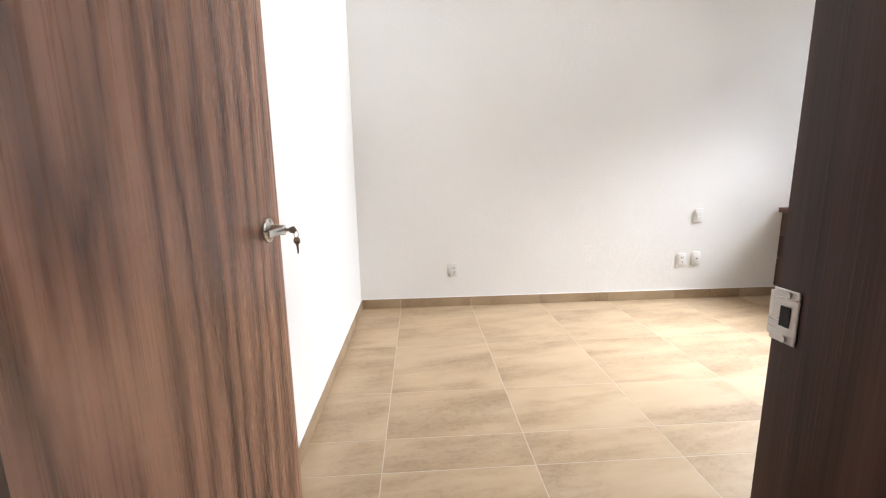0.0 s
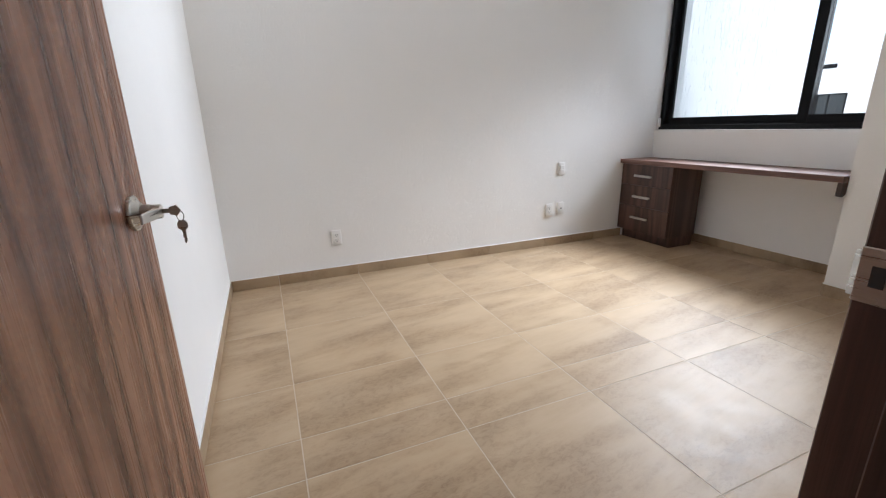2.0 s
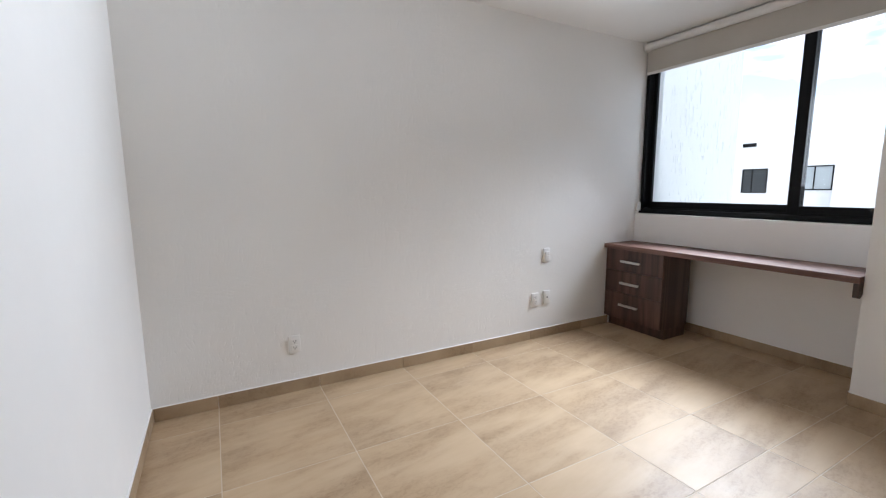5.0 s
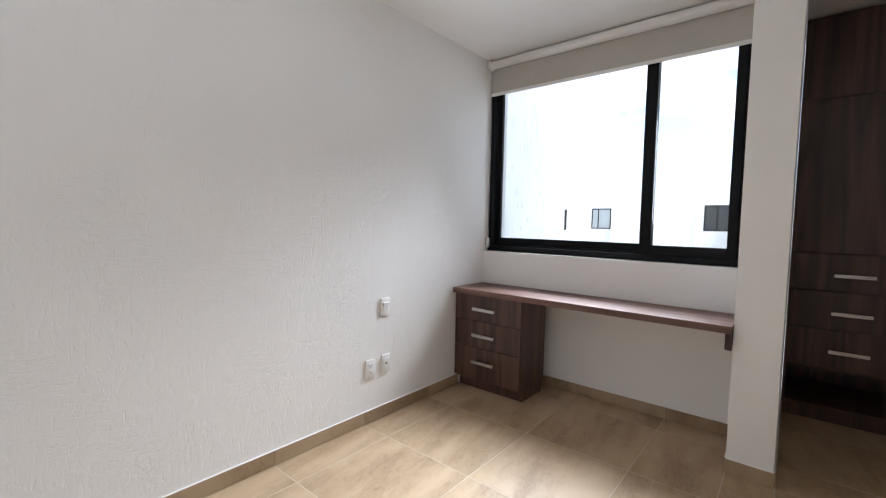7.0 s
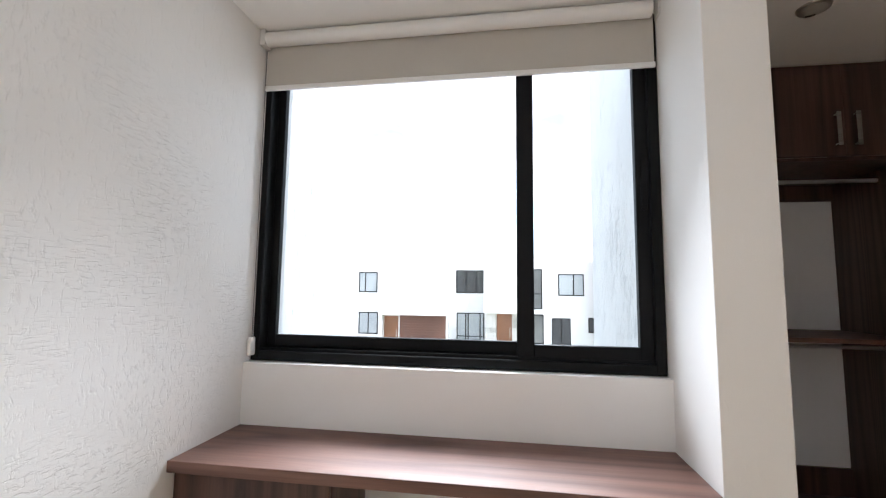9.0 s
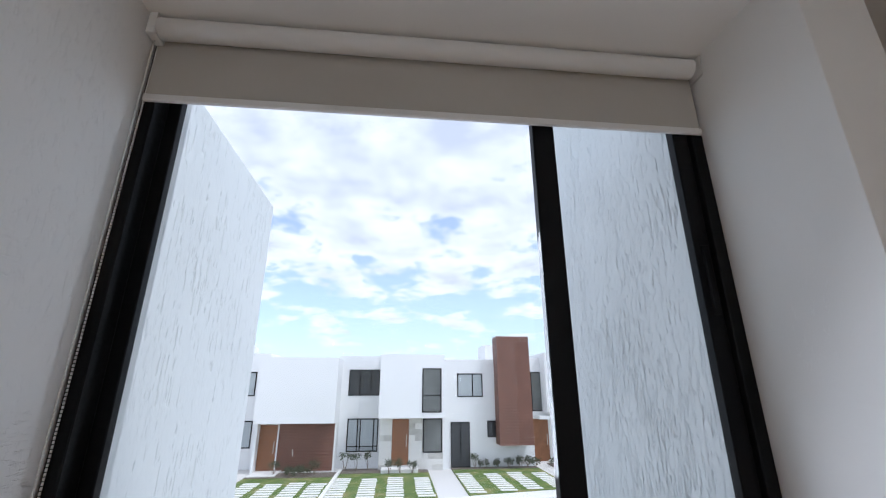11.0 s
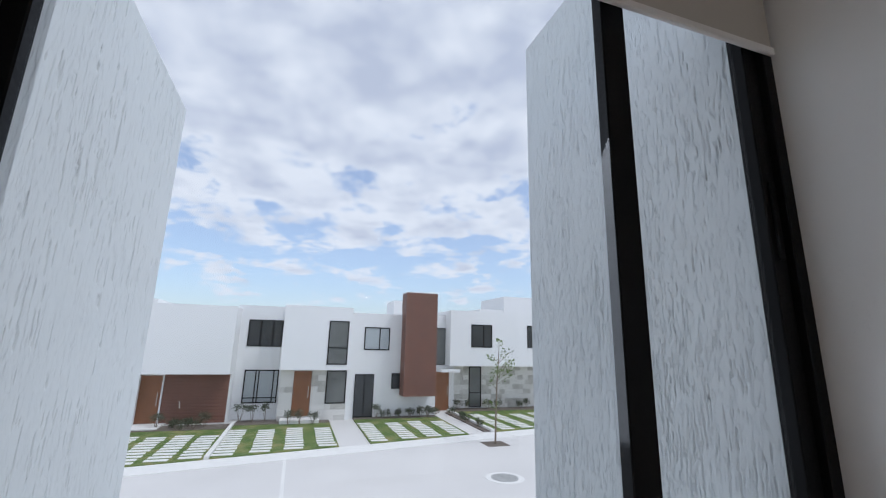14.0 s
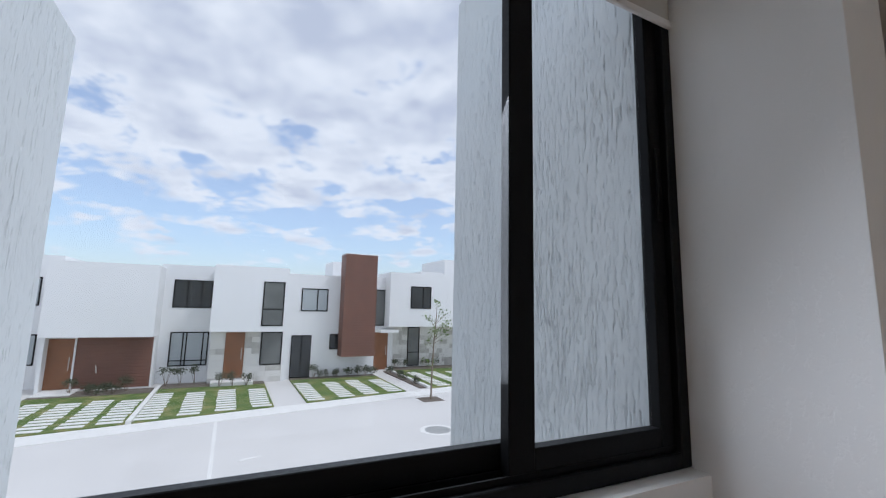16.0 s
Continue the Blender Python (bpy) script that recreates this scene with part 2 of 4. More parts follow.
def stone_tile(name, tone=1.0):
    """Beige porcelain with soft brown clouds and streaky veins, different on each tile."""
    k = Mat(name, 0.3)
    shift, rnd = k.random_shift(23.0)
    turn = k.n.new("ShaderNodeVectorRotate")
    turn.rotation_type = "Z_AXIS"
    turn.inputs["Angle"].default_value = radians(-9)
    k.l.new(k.geo, turn.inputs["Vector"])
    g = turn.outputs[0]
    cloud = k.noise(k.scaled(g, (0.9, 1.7, 1.0), shift), 1.7, 6.0, 0.55, 0.3)
    flow = k.noise(k.scaled(g, (0.55, 3.6, 1.0), shift), 1.8, 9.0, 0.6, 0.3)
    grit = k.noise(k.scaled(g, (1.0, 1.9, 1.0), shift), 26.0, 10.0, 0.82, 0.9)
    base = k.ramp(cloud, [(0.3, (0.285, 0.19, 0.105)), (0.47, (0.39, 0.272, 0.157)), (0.6, (0.45, 0.322, 0.191)), (0.74, (0.54, 0.402, 0.252))])
    soft = k.ramp(flow, [(0.3, 0.0), (0.7, 1.0)])
    col = k.mix(k.math("MULTIPLY", soft, 0.5), base, (0.6, 0.466, 0.314))
    dark = k.ramp(flow, [(0.26, 1.0), (0.5, 0.0)])
    col = k.mix(k.math("MULTIPLY", dark, 0.13), col, (0.18, 0.12, 0.074))
    where = k.ramp(k.math("ADD", k.math("MULTIPLY", cloud, 0.6), k.math("MULTIPLY", flow, 0.4)), [(0.42, 1.0), (0.56, 0.0)])
    rub = k.math("MULTIPLY", k.ramp(grit, [(0.40, 1.0), (0.52, 0.0)]), where)
    col = k.mix(k.math("MULTIPLY", rub, 0.5), col, (0.215, 0.126, 0.066))
    # tone below 1 darkens the whole tile, to put shade into its colour
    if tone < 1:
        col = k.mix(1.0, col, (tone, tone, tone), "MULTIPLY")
    k.color(col)
    k.rough(k.ramp(k.noise(k.geo, 9.0, 5.0), [(0.3, 0.42), (0.7, 0.51)]))
    k.bump(grit, 0.0005, 0.3)
    return k.m


def pane_glass(name):
    k = Mat(name, 0.0)
    k.n.remove(k.bsdf)
    tr, gl = k.n.new("ShaderNodeBsdfTransparent"), k.n.new("ShaderNodeBsdfGlossy")
    gl.inputs["Roughness"].default_value = 0.01
    tr.inputs[0].default_value = (0.985, 0.992, 0.99, 1)
    lw, mx = k.n.new("ShaderNodeLayerWeight"), k.n.new("ShaderNodeMixShader")
    gloss = k.math("MULTIPLY_ADD", k.math("POWER", lw.outputs["Facing"], 4.0), 0.55)
    gloss.node.inputs[2].default_value = 0.02
    k.l.new(gloss, mx.inputs[0]), k.l.new(tr.outputs[0], mx.inputs[1]), k.l.new(gl.outputs[0], mx.inputs[2])
    k.l.new(mx.outputs[0], k.n["Material Output"].inputs[0])
    return k.m


def metal(name, color, rough, along=(1, 1, 30)):
    k = Mat(name, rough, 1.0)
    n = k.noise(k.scaled(k.geo, tuple(a * 12.0 for a in along)), 1.0, 3.0)
    k.color(k.ramp(n, [(0.3, tuple(c * 0.88 for c in color)), (0.7, color)]))
    k.rough(k.ramp(n, [(0.3, rough * 0.8), (0.7, rough * 1.25)]))
    return k.m


M_WALL = plaster("white_wall_paint", (0.85, 0.84, 0.82), (75, 75, 30), 0.0011, 0.75, 0.33, 0.46, 1.0, 0.6, (24, 24, 150))
M_WALL_FINE = plaster("fine_white_wall_paint", (0.85, 0.84, 0.82), (55, 55, 26), 0.0006, 0.75, 0.33, 0.45, 1.0, 0.5)
M_SMOOTH = plain("smooth_white_paint", (0.85, 0.84, 0.82), 0.7, 0, 0.04, 1.3, 0.0006)
M_CEIL = plain("ceiling_paint", (0.85, 0.84, 0.82), 0.8, 0, 0.03, 1.1, 0.0005)
M_STUCCO = plaster("dragged_white_stucco", (0.715, 0.74, 0.745), (120, 120, 14.0), 0.002, 0.85, 0.3, 0.45, 1.0, 1.0)
M_ROUGHCAST = plaster("rough_white_stucco", (0.735, 0.76, 0.765), (110, 110, 22.0), 0.0025, 0.85, 0.32, 0.46, 1.0, 1.2)
M_TILE = stone_tile("beige_stone_tile")
# the floor tile again, with the skirting's shade painted in as darker colour
M_SKIRT_SHADED = stone_tile("shaded_skirting_tile", 0.78)
M_GROUT = plain("pale_grout", (0.62, 0.53, 0.41), 0.85, 0, 0.15, 20.0, 0.0006)
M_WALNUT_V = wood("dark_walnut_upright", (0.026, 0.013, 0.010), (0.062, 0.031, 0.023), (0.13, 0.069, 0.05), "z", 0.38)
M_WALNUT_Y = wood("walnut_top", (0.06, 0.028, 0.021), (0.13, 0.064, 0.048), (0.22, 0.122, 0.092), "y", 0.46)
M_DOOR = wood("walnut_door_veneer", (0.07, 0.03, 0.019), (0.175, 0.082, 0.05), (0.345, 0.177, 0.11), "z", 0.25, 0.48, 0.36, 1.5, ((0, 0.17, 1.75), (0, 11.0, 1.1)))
M_NICKEL = metal("brushed_nickel", (0.62, 0.60, 0.56), 0.3)
M_BRASS = metal("dull_key_metal", (0.58, 0.55, 0.5), 0.32)
M_ALU = plain("black_aluminium", (0.006, 0.0063, 0.007), 0.5, 0.0, 0.2, 8.0)
M_ALU.node_tree.nodes["Principled BSDF"].inputs["Specular IOR Level"].default_value = 0.15
M_GLASS = pane_glass("window_glass")
M_BLIND = plain("grey_beige_blind_fabric", (0.50, 0.475, 0.43), 0.9, 0, 0.06, 3.0, 0.0005)
M_PLASTIC = plain("white_plastic", (0.78, 0.77, 0.75), 0.35, 0, 0.03, 5.0)
M_HOLE = plain("socket_slot", (0.03, 0.03, 0.03), 0.6)

M_CHROME = metal("satin_chrome", (0.9, 0.9, 0.89), 0.38)

# ---- the room ----
NY, WX, EX, H = 3.99, -0.75, 3.28, 2.635   # north wall, west wall, wall under the window, ceiling
LX = 3.40                                  # wall under the desk, set back
HC = 2.682                                 # closet ceiling
FS, FN, FX = 1.975, 2.175, 2.92            # fin wall beside the desk
SY = 0.93                                  # south wall, room side
DX0, DX1, DH = -0.72, 0.167, 2.12           # door opening
STREET = -2.6


def wall(name, bm, material=None, label="white painted textured plaster wall"):
    return single(name, bm, material or M_WALL, label, "wall", "structure")


wall("wall_north", box(WX - 0.2, 3.48, NY, NY + 0.2, -0.05, 2.85))
wall("wall_west", box(WX - 0.2, WX, SY - 0.15, NY, -0.05, 2.85), M_SMOOTH, "white painted smooth wall behind the door")
sill = box(EX, 3.48, FN, NY, 0.752, 1.058)
box(LX, 3.48, FN, NY, -0.05, 0.752, bm=sill)
wall("wall_window_sill", sill, M_SMOOTH, "white painted wall below the window")
wall("wall_window_head", box(EX + 0.05, 3.48, FN, NY, 2.60, 2.85), M_SMOOTH, "white painted lintel above the window")
fin = box(FX, 3.48, FS, FN, -0.05, 2.85, 0.0015)
wall("wall_fin", fin, M_WALL_FINE, "white painted wall end between desk niche and closet")
sw = box(WX, DX0, SY - 0.15, SY, -0.05, 2.85)
box(DX1, FX, SY - 0.15, SY, -0.05, 2.85, bm=sw)
box(DX0, DX1, SY - 0.15, SY, DH, 2.85, bm=sw)
wall("wall_south", sw, M_SMOOTH, "white painted wall with the bedroom doorway")
wall("wall_closet_return", box(FX - 0.15, FX, -0.2, SY - 0.15, -0.05, 2.85), M_SMOOTH)
wall("wall_closet_south", box(FX, 4.76, -0.2, 0.0, -0.05, 2.85), M_SMOOTH)
wall("wall_closet_east", box(4.67, 4.76, 0.0, FS, STREET, 2.85), M_SMOOTH, "white painted wall behind the closet")
hall = box(-1.6, -1.45, -1.4, SY - 0.15, -0.05, 2.85)
box(-1.6, FX - 0.15, -1.55, -1.4, -0.05, 2.85, bm=hall)
box(-1.45, WX - 0.2, SY - 0.15, SY, -0.05, 2.85, bm=hall)
wall("wall_hall", hall, M_SMOOTH, "plain white wall of the hallway")
cb = box(-1.6, FX, -1.55, NY, H, 2.8)
box(FX, 3.478, FS, NY, H, 2.8, bm=cb)
box(FX, 4.67, -0.2, FS, HC, 2.8, bm=cb)
single("ceiling", cb, M_CEIL, "white painted flat ceiling", "ceiling", "structure")

# projecting outer walls on both sides of the window
def fin_mesh(x0, x1, y0, y1, z0, z1):
    return box(x0, x1, y0, y1, z0, z1, 0.012, 2)


outer_north = wall("wall_outer_north", fin_mesh(3.482, 5.465, 4.25, 4.5, STREET, 2.945), M_STUCCO, "white stucco outer wall with dragged vertical grooves")
wall("wall_outer_north_return", box(3.482, 3.6, NY, 4.25, STREET, 2.9), M_STUCCO, "white stucco jamb beside the window")
outer_south = wall("wall_outer_south", fin_mesh(3.482, 4.735, FS + 0.002, 2.178, STREET, 3.41), M_ROUGHCAST, "white stucco outer wall with dragged vertical grooves")
wall("wall_below_window", box(LX, 3.478, FN, NY, STREET, -0.052), M_STUCCO, "white stucco outer wall below the window")

def lattice(u, v, seed):
    """Smooth value noise between 0 and 1 on arrays u and v."""
    iu, iv = np.floor(u).astype(np.int64), np.floor(v).astype(np.int64)
    fu, fv = u - iu, v - iv
    fu, fv = fu * fu * (3 - 2 * fu), fv * fv * (3 - 2 * fv)
    def h(a, b):
        n = (a * 374761393 + b * 668265263 + seed * 974634777) & 0x7FFFFFFF
        n = ((n ^ (n >> 13)) * 1274126177) & 0x7FFFFFFF
        return ((n ^ (n >> 16)) & 0xFFFF) / 65535.0
    lo = h(iu, iv) * (1 - fu) + h(iu + 1, iv) * fu
    hi = h(iu, iv + 1) * (1 - fu) + h(iu + 1, iv + 1) * fu
    return lo * (1 - fv) + hi * fv


def dragged_coat(wall_ob, x0, x1, z0, z1, y, out, coarse, across, seed, material):
    """A trowelled coat on a wall that looks along y: upright gouges pulled out of a thin skin of stucco."""
    nx, nz = int((x1 - x0) / 0.0023), int((z1 - z0) / 0.009)
    xs, zs = np.meshgrid(np.linspace(x0, x1, nx + 1), np.linspace(z0, z1, nz + 1))
    lean = xs + 0.02 * lattice(xs * 2.0, zs * 1.5, seed) + 0.004 * lattice(xs * 15, zs * 9, seed + 1)
    gouge = 0.65 * lattice(lean * across, zs * across * 0.07, seed + 2) + 0.35 * lattice(lean * across * 1.5, zs * 30, seed + 3)
    worm = 0.55 * lattice(lean * 200, zs * 60, seed + 4) + 0.45 * lattice(lean * 120, zs * 40, seed + 5)
    where = lattice(xs * 4.0, zs * 1.8, seed + 6) * 0.4 + lattice(xs * 13.0, zs * 6.0, seed + 7) * 0.35 + lattice(xs * 40.0, zs * 14.0, seed + 9) * 0.25
    cut = np.clip((0.08 + 0.38 * where - gouge) / 0.08, 0, 1)
    pit = np.clip((0.06 + 0.40 * where - worm) / 0.09, 0, 1)
    swell = lattice(xs * 22, zs * 6, seed + 8)
    depth = 0.010 + 0.0008 * swell - ((0.009 - 0.0045 * coarse) * cut + coarse * 0.0034 * pit)
    edge = np.minimum(np.minimum(xs - x0, x1 - xs), np.minimum(zs - z0, z1 - zs))
    depth = np.clip(depth, 0.002, None) * np.clip(edge / 0.006, 0, 1)
    verts = np.stack([xs, y + out * depth, zs], axis=-1).reshape(-1, 3)
    k = (np.arange(nz)[:, None] * (nx + 1) + np.arange(nx)[None, :]).reshape(-1)
    faces = np.stack([k, k + 1, k + nx + 2, k + nx + 1], axis=-1)
    if out > 0:
        faces = faces[:, ::-1]
    me = bpy.data.meshes.new("stucco_coat")
    me.from_pydata(verts.tolist(), [], faces.tolist())
    me.materials.append(material)
    me.shade_smooth()
    coat = new("stucco_coat", me)
    coat.parent = wall_ob
    return coat


dragged_coat(outer_north, 3.603, 5.462, 0.1, 2.942, 4.249, -1, 0.2, 105, 11, M_STUCCO)
dragged_coat(outer_south, 3.432, 4.73, 0.45, 3.405, 2.1765, 1, 1.0, 185, 57, M_ROUGHCAST)

# ---- door lining, door leaf ----
door_frame = tagged(new("door_frame"), "dark walnut door lining with strike plate", "door frame", "", "structure")
ORIGIN[door_frame] = Vector((0, 0, 0))
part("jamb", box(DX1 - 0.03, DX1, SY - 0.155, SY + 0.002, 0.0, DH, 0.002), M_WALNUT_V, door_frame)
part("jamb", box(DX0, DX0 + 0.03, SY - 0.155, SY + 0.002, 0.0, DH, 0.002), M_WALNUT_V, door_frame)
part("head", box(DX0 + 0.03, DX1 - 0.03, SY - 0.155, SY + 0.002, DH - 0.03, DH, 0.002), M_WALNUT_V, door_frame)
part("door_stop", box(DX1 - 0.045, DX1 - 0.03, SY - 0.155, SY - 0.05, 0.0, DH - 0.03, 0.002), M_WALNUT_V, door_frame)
sp = box(DX1 - 0.0325, DX1 - 0.0295, SY - 0.030, SY + 0.002, 0.952, 1.010, 0.001)
prism([(DX1 - 0.0325, SY), (DX1 - 0.0295, SY), (DX1 - 0.0275, SY + 0.006), (DX1 - 0.0305, SY + 0.007)], 0.957, 1.005, "z", bm=sp)
strike = part("strike_plate", sp, M_NICKEL, door_frame, "bright metal strike plate with curved lip")
part("latch_hole", box(DX1 - 0.0335, DX1 - 0.0324, SY - 0.022, SY - 0.010, 0.970, 0.992), M_HOLE, strike)
for zz in (0.957, 1.005):
    part("screw", tube((DX1 - 0.0345, SY - 0.017, zz), (DX1 - 0.032, SY - 0.017, zz), 0.004, segs=10), M_NICKEL, strike)

LEAF_W, LEAF_T = 0.80, 0.04
door = tagged(new("door"), "open walnut veneer bedroom door with lever handle and keys", "door", "", "structure")
door.location = (DX0 + 0.02, SY, 0)
ORIGIN[door] = Vector((0, 0, 0))
# built along +y from the hinge, its seen face towards +x
part("leaf", box(-LEAF_T, 0, 0.005, LEAF_W, 0.008, DH - 0.035, 0.0015), M_DOOR, door)
for hz in (0.25, 1.05, 1.85):
    part("hinge", tube((0.004, -0.004, hz - 0.045), (0.004, -0.004, hz + 0.045), 0.006, segs=12), M_NICKEL, door, "metal hinge")
HZ, HY = 0.993, LEAF_W - 0.085
rose = tube((0, HY, HZ), (0.007, HY, HZ), 0.033, 0.0325, 36, bevel=0.0015)
tube((0.007, HY, HZ), (0.016, HY, HZ), 0.027, 0.018, 36, bm=rose)
handle = part("door_handle", rose, M_NICKEL, door, "brushed nickel lever handle on a round rose", True)
neck = tube((0.014, HY, HZ), (0.031, HY, HZ), 0.0145, 0.0145, 28)
tube((0.028, HY, HZ), (0.048, HY, HZ), 0.0135, 0.0135, 28, bm=neck, bevel=0.002)
part("neck", neck, M_NICKEL, handle, "", True)
lv = [(0.048, HY + 0.008), (0.048, HY - 0.010), (0.044, HY - 0.038), (0.037, HY - 0.074), (0.032, HY - 0.074), (0.035, HY - 0.04), (0.035, HY - 0.016), (0.033, HY + 0.008)]
part("lever", prism(lv, HZ - 0.010, HZ + 0.008, "z", 0.002), M_NICKEL, handle, "curved lever")
part("key", box(0.046, 0.062, HY - 0.0012, HY + 0.0012, HZ - 0.004, HZ + 0.004), M_BRASS, handle)
bow = prism([(0.060, HZ - 0.007), (0.072, HZ - 0.010), (0.079, HZ), (0.072, HZ + 0.010), (0.060, HZ + 0.007)], HY - 0.0013, HY + 0.0013, "y")
part("key_bow", bow, M_BRASS, handle, "dark key in the lock")
ring = bmesh.new()
for i in range(14):
    a, b = 2 * math.pi * i / 14, 2 * math.pi * (i + 1) / 14
    tube((0.076 + 0.006 * math.cos(a), HY, HZ - 0.011 + 0.010 * math.sin(a)), (0.076 + 0.006 * math.cos(b), HY, HZ - 0.011 + 0.010 * math.sin(b)), 0.001, segs=6, bm=ring)
part("key_ring", ring, M_BRASS, handle)
outline = ((-10, -6), (-6, 0), (6, 0), (10, -6), (10, -16), (4, -22), (4, -46), (0, -52), (-2, -46), (-1, -40), (-3, -36), (-2, -30), (-3, -22), (-10, -16))
k2 = prism([(0.077 + 0.00088 * u, HZ - 0.02 + 0.00088 * v) for u, v in outline], HY - 0.001, HY + 0.001, "y")
part("spare_key", k2, M_BRASS, handle, "spare key hanging from the ring")
door.rotation_euler = (0, 0, radians(-4.0))

# ---- window ----
WZ0, WZ1 = 1.062, 2.6
window = tagged(new("window_1"), "black aluminium sliding window with two panes", "window", "", "structure")
ORIGIN[window] = Vector((0, 0, 0))
fr = box(3.329, 3.43, FN + 0.002, FN + 0.042, WZ0, WZ1, 0.003)
box(3.329, 3.43, NY - 0.042, NY - 0.002, WZ0, WZ1, 0.003, bm=fr)
box(3.329, 3.479, FN + 0.042, NY - 0.042, WZ0, WZ0 + 0.042, 0.003, bm=fr)
box(3.329, 3.43, FN + 0.042, NY - 0.042, WZ1 - 0.042, WZ1, 0.003, bm=fr)
for rx in (3.349, 3.387, 3.425):
    box(rx - 0.003, rx + 0.003, FN + 0.042, NY - 0.042, WZ0 + 0.042, WZ0 + 0.056, bm=fr)
part("window_frame", fr, M_ALU, window)


def sash(x0, x1, y0, y1, z0, z1, wl_, wr, wb, wt, label):
    """A glazed frame between y0 and y1; widths of its north, south, lower and upper rails."""
    b = box(x0, x1, y1 - wl_, y1, z0, z1, 0.003)
    box(x0, x1, y0, y0 + wr, z0, z1, 0.003, bm=b)
    box(x0 + 0.001, x1 - 0.001, y0 + wr, y1 - wl_, z0, z0 + wb, 0.002, bm=b)
    box(x0 + 0.001, x1 - 0.001, y0 + wr, y1 - wl_, z1 - wt, z1, 0.002, bm=b)
    s = part("sash", b, M_ALU, window, label)
    xm = (x0 + x1) / 2
    g = part("pane", box(xm - 0.003, xm + 0.003, y0 + wr - 0.006, y1 - wl_ + 0.006, z0 + wb - 0.006, z1 - wt + 0.006), M_GLASS, s, "clear glass")
    g.visible_shadow = False
    return s


sash(3.392, 3.424, 2.700, NY - 0.044, WZ0 + 0.056, WZ1 - 0.044, 0.040, 0.032, 0.055, 0.05, "fixed black sash")
slide = sash(3.348, 3.384, FN + 0.044, 2.770, WZ0 + 0.050, WZ1 - 0.044, 0.073, 0.053, 0.055, 0.05, "sliding black sash")
pull = box(3.343, 3.349, FN + 0.052, FN + 0.078, 1.74, 1.96, 0.002)
box(3.338, 3.345, FN + 0.073, FN + 0.079, 1.76, 1.94, 0.002, bm=pull)
part("pull", pull, M_ALU, slide, "recessed black pull")

# ---- roller blind ----
blind = thing("roller_blind", (3.29, 3.08, 2.59), "grey-beige roller blind rolled almost fully up", "blind")
part("tube", tube((3.288, FN + 0.03, 2.592), (3.288, NY - 0.035, 2.592), 0.034, segs=32, bevel=0.002), M_PLASTIC, blind, "white roll of fabric", True)
for y0, y1 in ((FN + 0.004, FN + 0.028), (NY - 0.033, NY - 0.006)):
    b = box(3.262, 3.325, y0, y0 + 0.004 if y0 < 3 else y1, 2.556, H, 0.003)
    part("bracket", b, M_PLASTIC, blind)
part("fabric", box(3.3195, 3.3215, FN + 0.014, NY - 0.016, 2.372, 2.60), M_BLIND, blind)
part("bottom_bar", box(3.313, 3.327, FN + 0.010, NY - 0.012, 2.350, 2.374, 0.003), M_PLASTIC, blind, "pale bottom bar")
ch = bmesh.new()
for cy, cx in ((NY - 0.016, 3.298), (NY - 0.014, 3.322)):
    for i in range(150):
        z0 = 2.585 - i * 0.0095
        tube((cx, cy, z0), (cx, cy, z0 - 0.0068), 0.0026, segs=5, bm=ch)
part("chain", ch, M_PLASTIC, blind, "white bead chain")
part("chain_weight", box(3.289, 3.331, NY - 0.026, NY - 0.006, 1.085, 1.17, 0.008, 2), M_PLASTIC, blind, "white chain holder", True)

# ---- desk ----
DT = 0.79
desk = thing("desk", (3.07, 3.08, DT - 0.04), "walnut laminate desktop fixed between the walls below the window", "desk")
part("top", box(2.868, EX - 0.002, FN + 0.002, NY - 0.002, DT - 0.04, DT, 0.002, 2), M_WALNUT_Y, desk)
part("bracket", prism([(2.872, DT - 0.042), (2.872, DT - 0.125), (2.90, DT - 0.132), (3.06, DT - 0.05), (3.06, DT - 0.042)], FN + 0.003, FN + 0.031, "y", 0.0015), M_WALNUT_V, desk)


def bar_handle(parent, p0, p1, out, t=0.011, name="handle"):
    """A flat metal bar pull from p0 to p1 on two feet, standing off along out."""
    p0, p1, out = Vector(p0), Vector(p1), Vector(out)
    d = (p1 - p0).normalized()
    n = Vector((abs(out.x), abs(out.y), abs(out.z))).normalized()
    def slab(a, b, half, bm=None):
        lo = Vector(map(min, a, b)) - half
        hi = Vector(map(max, a, b)) + half
        return box(lo.x, hi.x, lo.y, hi.y, lo.z, hi.z, 0.0015, bm=bm)
    w = Vector((1, 1, 1)) - n - Vector((abs(d.x), abs(d.y), abs(d.z)))
    bm = slab(p0 + out, p1 + out, w * t + n * 0.003)
    slab(p0 + d * 0.012, p0 + d * 0.012 + out, w * (t * 0.8) + Vector((abs(d.x), abs(d.y), abs(d.z))) * 0.003, bm)
    slab(p1 - d * 0.012, p1 - d * 0.012 + out, w * (t * 0.8) + Vector((abs(d.x), abs(d.y), abs(d.z))) * 0.003, bm)
    return part(name, bm, M_NICKEL, parent, "flat brushed metal pull")


